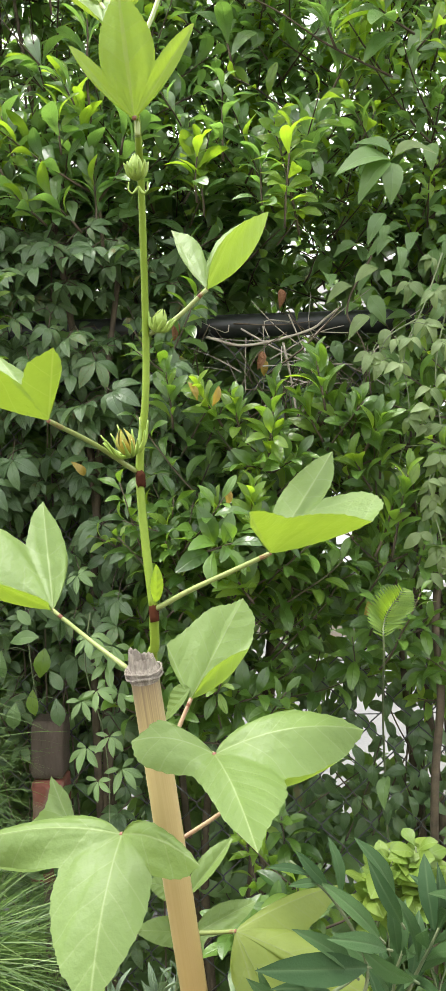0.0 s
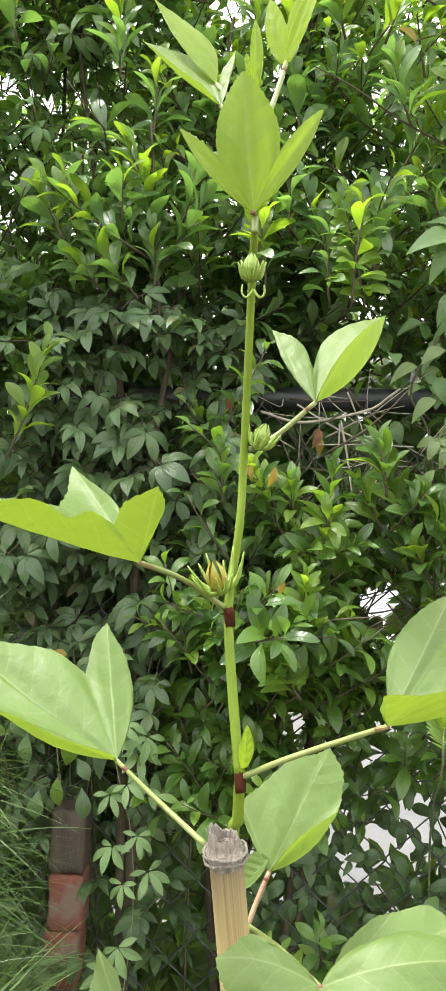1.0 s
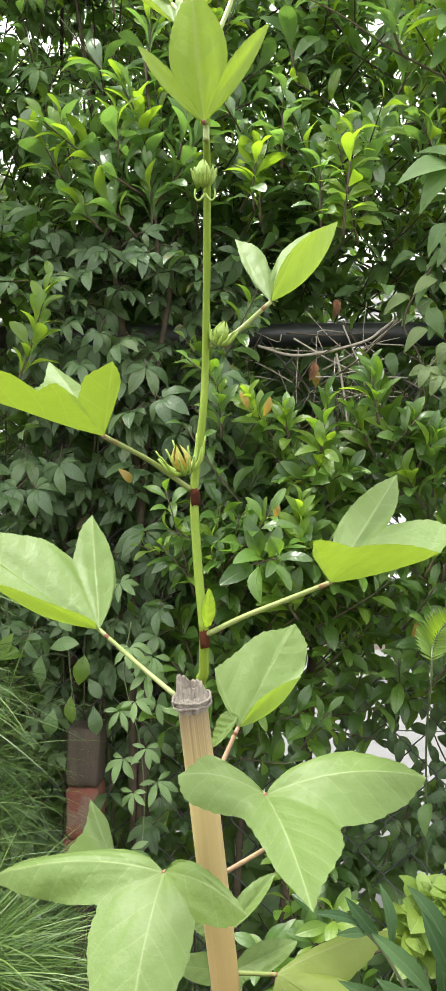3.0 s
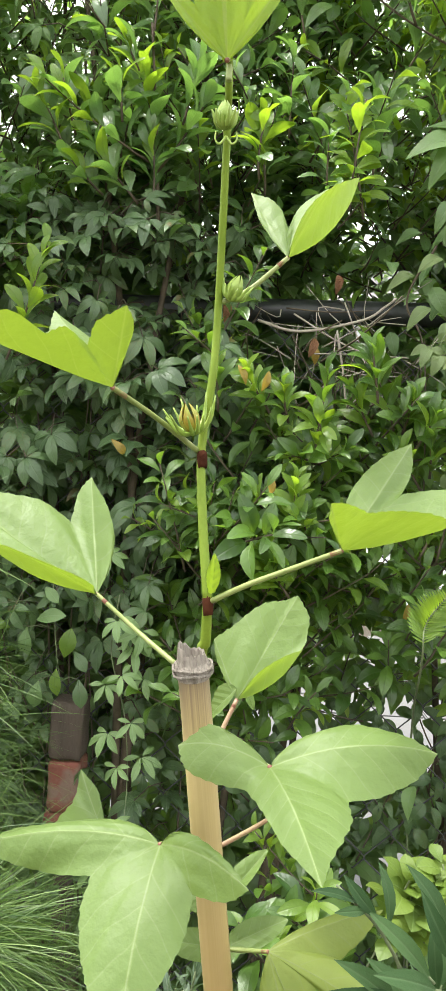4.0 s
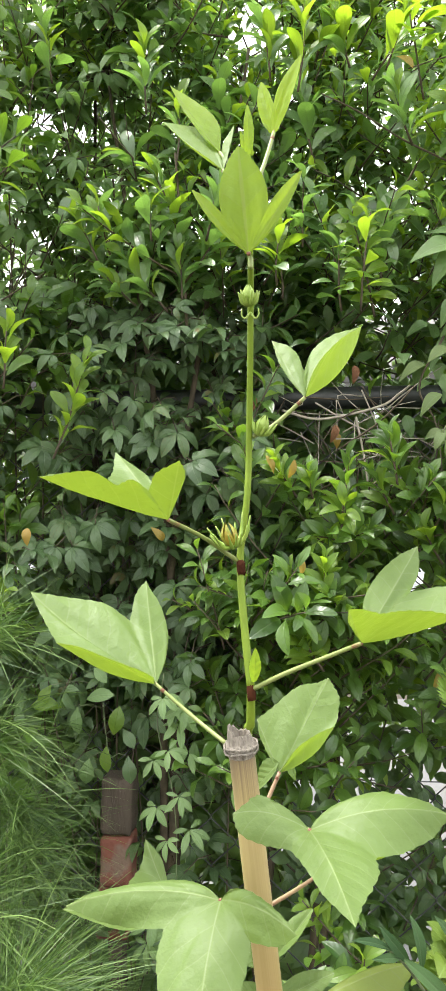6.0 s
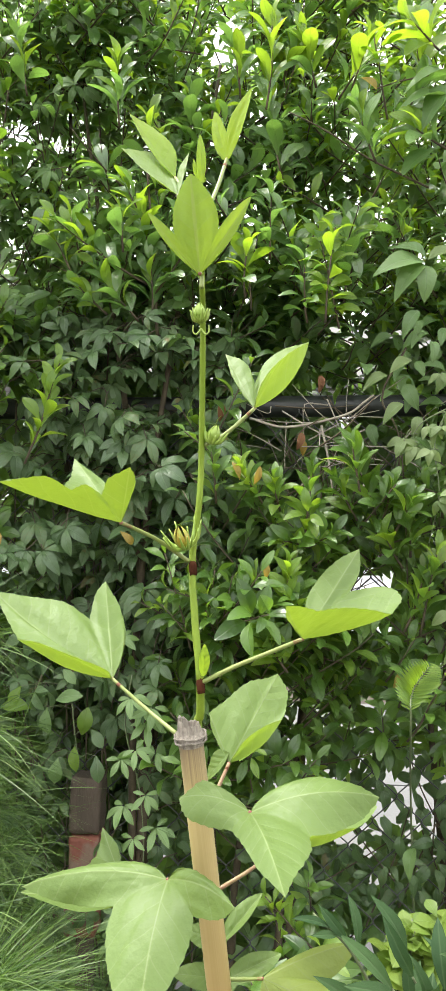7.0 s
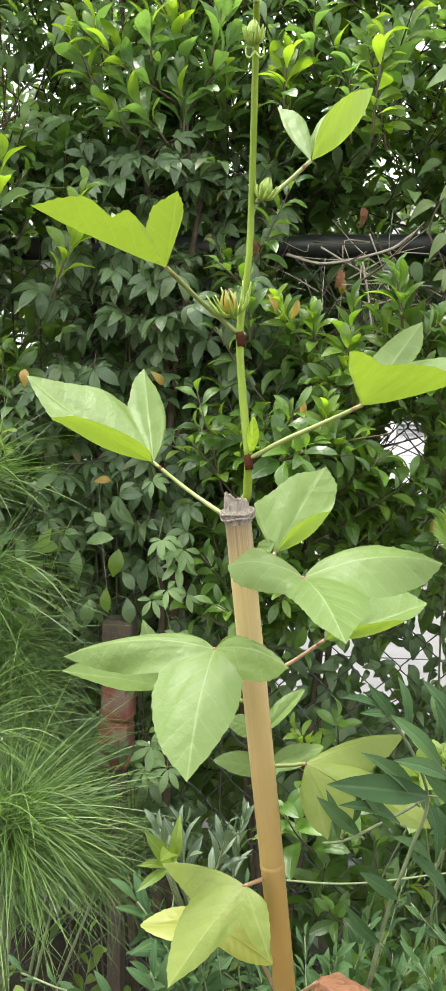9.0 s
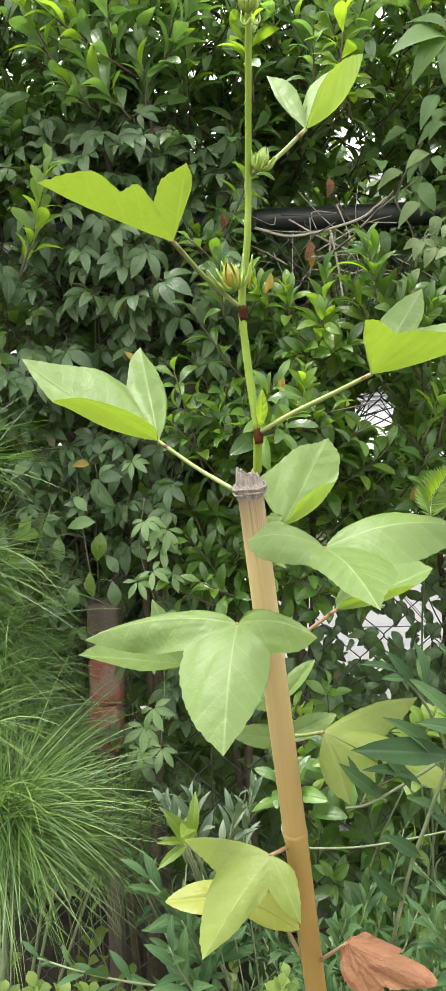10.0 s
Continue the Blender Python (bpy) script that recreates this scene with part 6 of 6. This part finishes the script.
leaf_blade((-0.052, 0.476, 1.061), (("side", (-0.064, 0.484, 1.066)), ("side", (-0.079, 0.487, 1.067)), ("side", (-0.104, 0.489, 1.063)), ("side", (-0.128, 0.488, 1.057)), ("tip", (-0.144, 0.484, 1.051), (0, 0, 0.006)), ("side", (-0.127, 0.478, 1.047)), ("side", (-0.105, 0.474, 1.045)), ("notch", (-0.083, 0.466, 1.048)), ("side", (-0.085, 0.453, 1.038)), ("side", (-0.08, 0.438, 1.025)), ("side", (-0.075, 0.428, 1.019)), ("tip", (-0.06, 0.416, 1.007), (0, -0.004, 0.012)), ("side", (-0.044, 0.428, 1.025)), ("side", (-0.036, 0.44, 1.038)), ("notch", (-0.034, 0.45, 1.051)), ("side", (-0.019, 0.438, 1.055)), ("tip", (-0.009, 0.432, 1.064), (0, 0, 0.006)), ("side", (-0.02, 0.446, 1.07)), ("side", (-0.034, 0.462, 1.072)), ("side", (-0.045, 0.47, 1.07))), M_HIB, ((-0.035, 0.56, 1.014), (-0.047, 0.53, 1.038)), "large three-lobed green leaf", 13)
leaf_blade((-0.088, 0.565, 1.01), (("side", (-0.1, 0.58, 1.025)), ("side", (-0.104, 0.592, 1.038)), ("tip", (-0.117, 0.598, 1.05)), ("side", (-0.119, 0.59, 1.034)), ("notch", (-0.125, 0.565, 1.029)), ("side", (-0.144, 0.545, 1.033)), ("tip", (-0.158, 0.528, 1.029), (0, 0, -0.002)), ("side", (-0.138, 0.525, 1.024)), ("side", (-0.115, 0.53, 1.017))), M_HIB, ((-0.038, 0.58, 0.997), (-0.06, 0.575, 1.002)), seed=14)
lobed_leaf((-0.025, 0.6, 0.968), (((-0.054, 0.6, 0.976), 0.30), ((0.004, 0.625, 0.994), 0.19)), M_HIB, ((-0.027, 0.58, 0.949),), (0.35,), up=(0, -1, 0.3), folds=(0, 60), seed=15)
lobed_leaf((-0.022, 0.595, 0.943), (((0.019, 0.615, 0.954), 0.20), ((-0.027, 0.575, 0.928), 0.30), ((-0.062, 0.59, 0.949), 0.24)), M_HIB, ((-0.023, 0.58, 0.928),), (0.4, 0.7), seed=16)
# Lighter leaf material stands in for sunlight that this shaded leaf lacks.
leaf_blade((0.005, 0.57, 0.958), (("side", (0.013, 0.578, 0.96)), ("side", (0.027, 0.587, 0.965)), ("side", (0.049, 0.596, 0.97)), ("tip", (0.078, 0.602, 0.971), (0, 0, 0.003)), ("side", (0.066, 0.593, 0.959)), ("notch", (0.05, 0.58, 0.95)), ("side", (0.067, 0.572, 0.946)), ("side", (0.081, 0.558, 0.941)), ("tip", (0.088, 0.545, 0.928), (0, 0, 0.006)), ("side", (0.068, 0.548, 0.928)), ("notch", (0.039, 0.56, 0.94)), ("side", (0.038, 0.552, 0.928)), ("tip", (0.029, 0.545, 0.917), (0, 0, 0.004)), ("notch", (0.023, 0.553, 0.928)), ("tip", (0.02, 0.546, 0.916), (0, 0, 0.005)), ("side", (0.008, 0.553, 0.923)), ("side", (0.001, 0.562, 0.938))), M_HIB_L, ((-0.02, 0.585, 0.949), (-0.007, 0.58, 0.952)), "broad leaf behind the narrow leaves", 17)
leaf_blade((-0.035, 0.536, 0.886), (("side", (-0.05, 0.55, 0.886)), ("side", (-0.073, 0.57, 0.879)), ("tip", (-0.098, 0.585, 0.871), (0, 0, 0.004)), ("side", (-0.086, 0.57, 0.867)), ("notch", (-0.073, 0.552, 0.865)), ("side", (-0.079, 0.535, 0.858)), ("side", (-0.083, 0.52, 0.843)), ("tip", (-0.081, 0.505, 0.833), (0, -0.003, 0.01)), ("side", (-0.061, 0.51, 0.847)), ("side", (-0.046, 0.517, 0.86)), ("notch", (-0.037, 0.522, 0.87)), ("side", (-0.028, 0.515, 0.86)), ("tip", (-0.017, 0.51, 0.854), (0.0, 0, 0.006)), ("side", (-0.017, 0.517, 0.87)), ("side", (-0.021, 0.527, 0.882))), M_HIB_L, ((-0.018, 0.57, 0.875),), "light yellow-green three-lobed leaf", 18, pet_mat=M_PINK)
lobed_leaf((-0.056, 0.585, 0.826), (((-0.113, 0.58, 0.826), 0.24), ((-0.015, 0.565, 0.814), 0.28)), M_HIB_YELLOW, ((-0.012, 0.6, 0.768), (-0.03, 0.59, 0.808)), (0.4,), seed=19, pet_mat=M_PINK, label="yellowing leaf near the foot")
lobed_leaf((0.015, 0.53, 0.827), (((0.035, 0.52, 0.786), 0.30), ((0.068, 0.5, 0.82), 0.26), ((0.055, 0.54, 0.816), 0.25)), M_DRYLEAF, ((-0.006, 0.6, 0.76),), (0.7, 0.7), ripple=0.07, pet_mat=M_PINK, seed=20, label="curled dry brown leaf")
# small leaf in the axil, buds
lobed_leaf(S0 + Vector((0.002, -0.002, 0.004)), (((-0.034, 0.515, 1.198), 0.17),), M_HIB_Y, normal=(0.4, -1, 0.2), seed=21)
bud((-0.032, 0.535, 1.335), (0.35, -0.25, 1.0), 0.0130, M_BUD, 9, 0.30, "closed green flower bud", 1, 0.22)
bud((-0.049, 0.528, 1.261), (-0.25, -0.45, 1.0), 0.0165, M_BUD_O, 13, 0.40, "orange-tinged flower bud with green bracts", 2, 0.17, 1.35)
bud((-0.037, 0.492, 1.409), (0.0, -0.35, 1.0), 0.0120, M_BUD, 12, 0.28, "small green bud with spreading bracts", 3)
for sx in (-1, 1):
    c = Vector((-0.036, 0.49, 1.404))
    tube("stipule", [c, c + Vector((sx * 0.003, -0.001, -0.004)), c + Vector((sx * 0.0052, -0.001, -0.002)), c + Vector((sx * 0.005, -0.001, 0.002))], [0.0007, 0.0004], M_BUD, plant, sides=6)
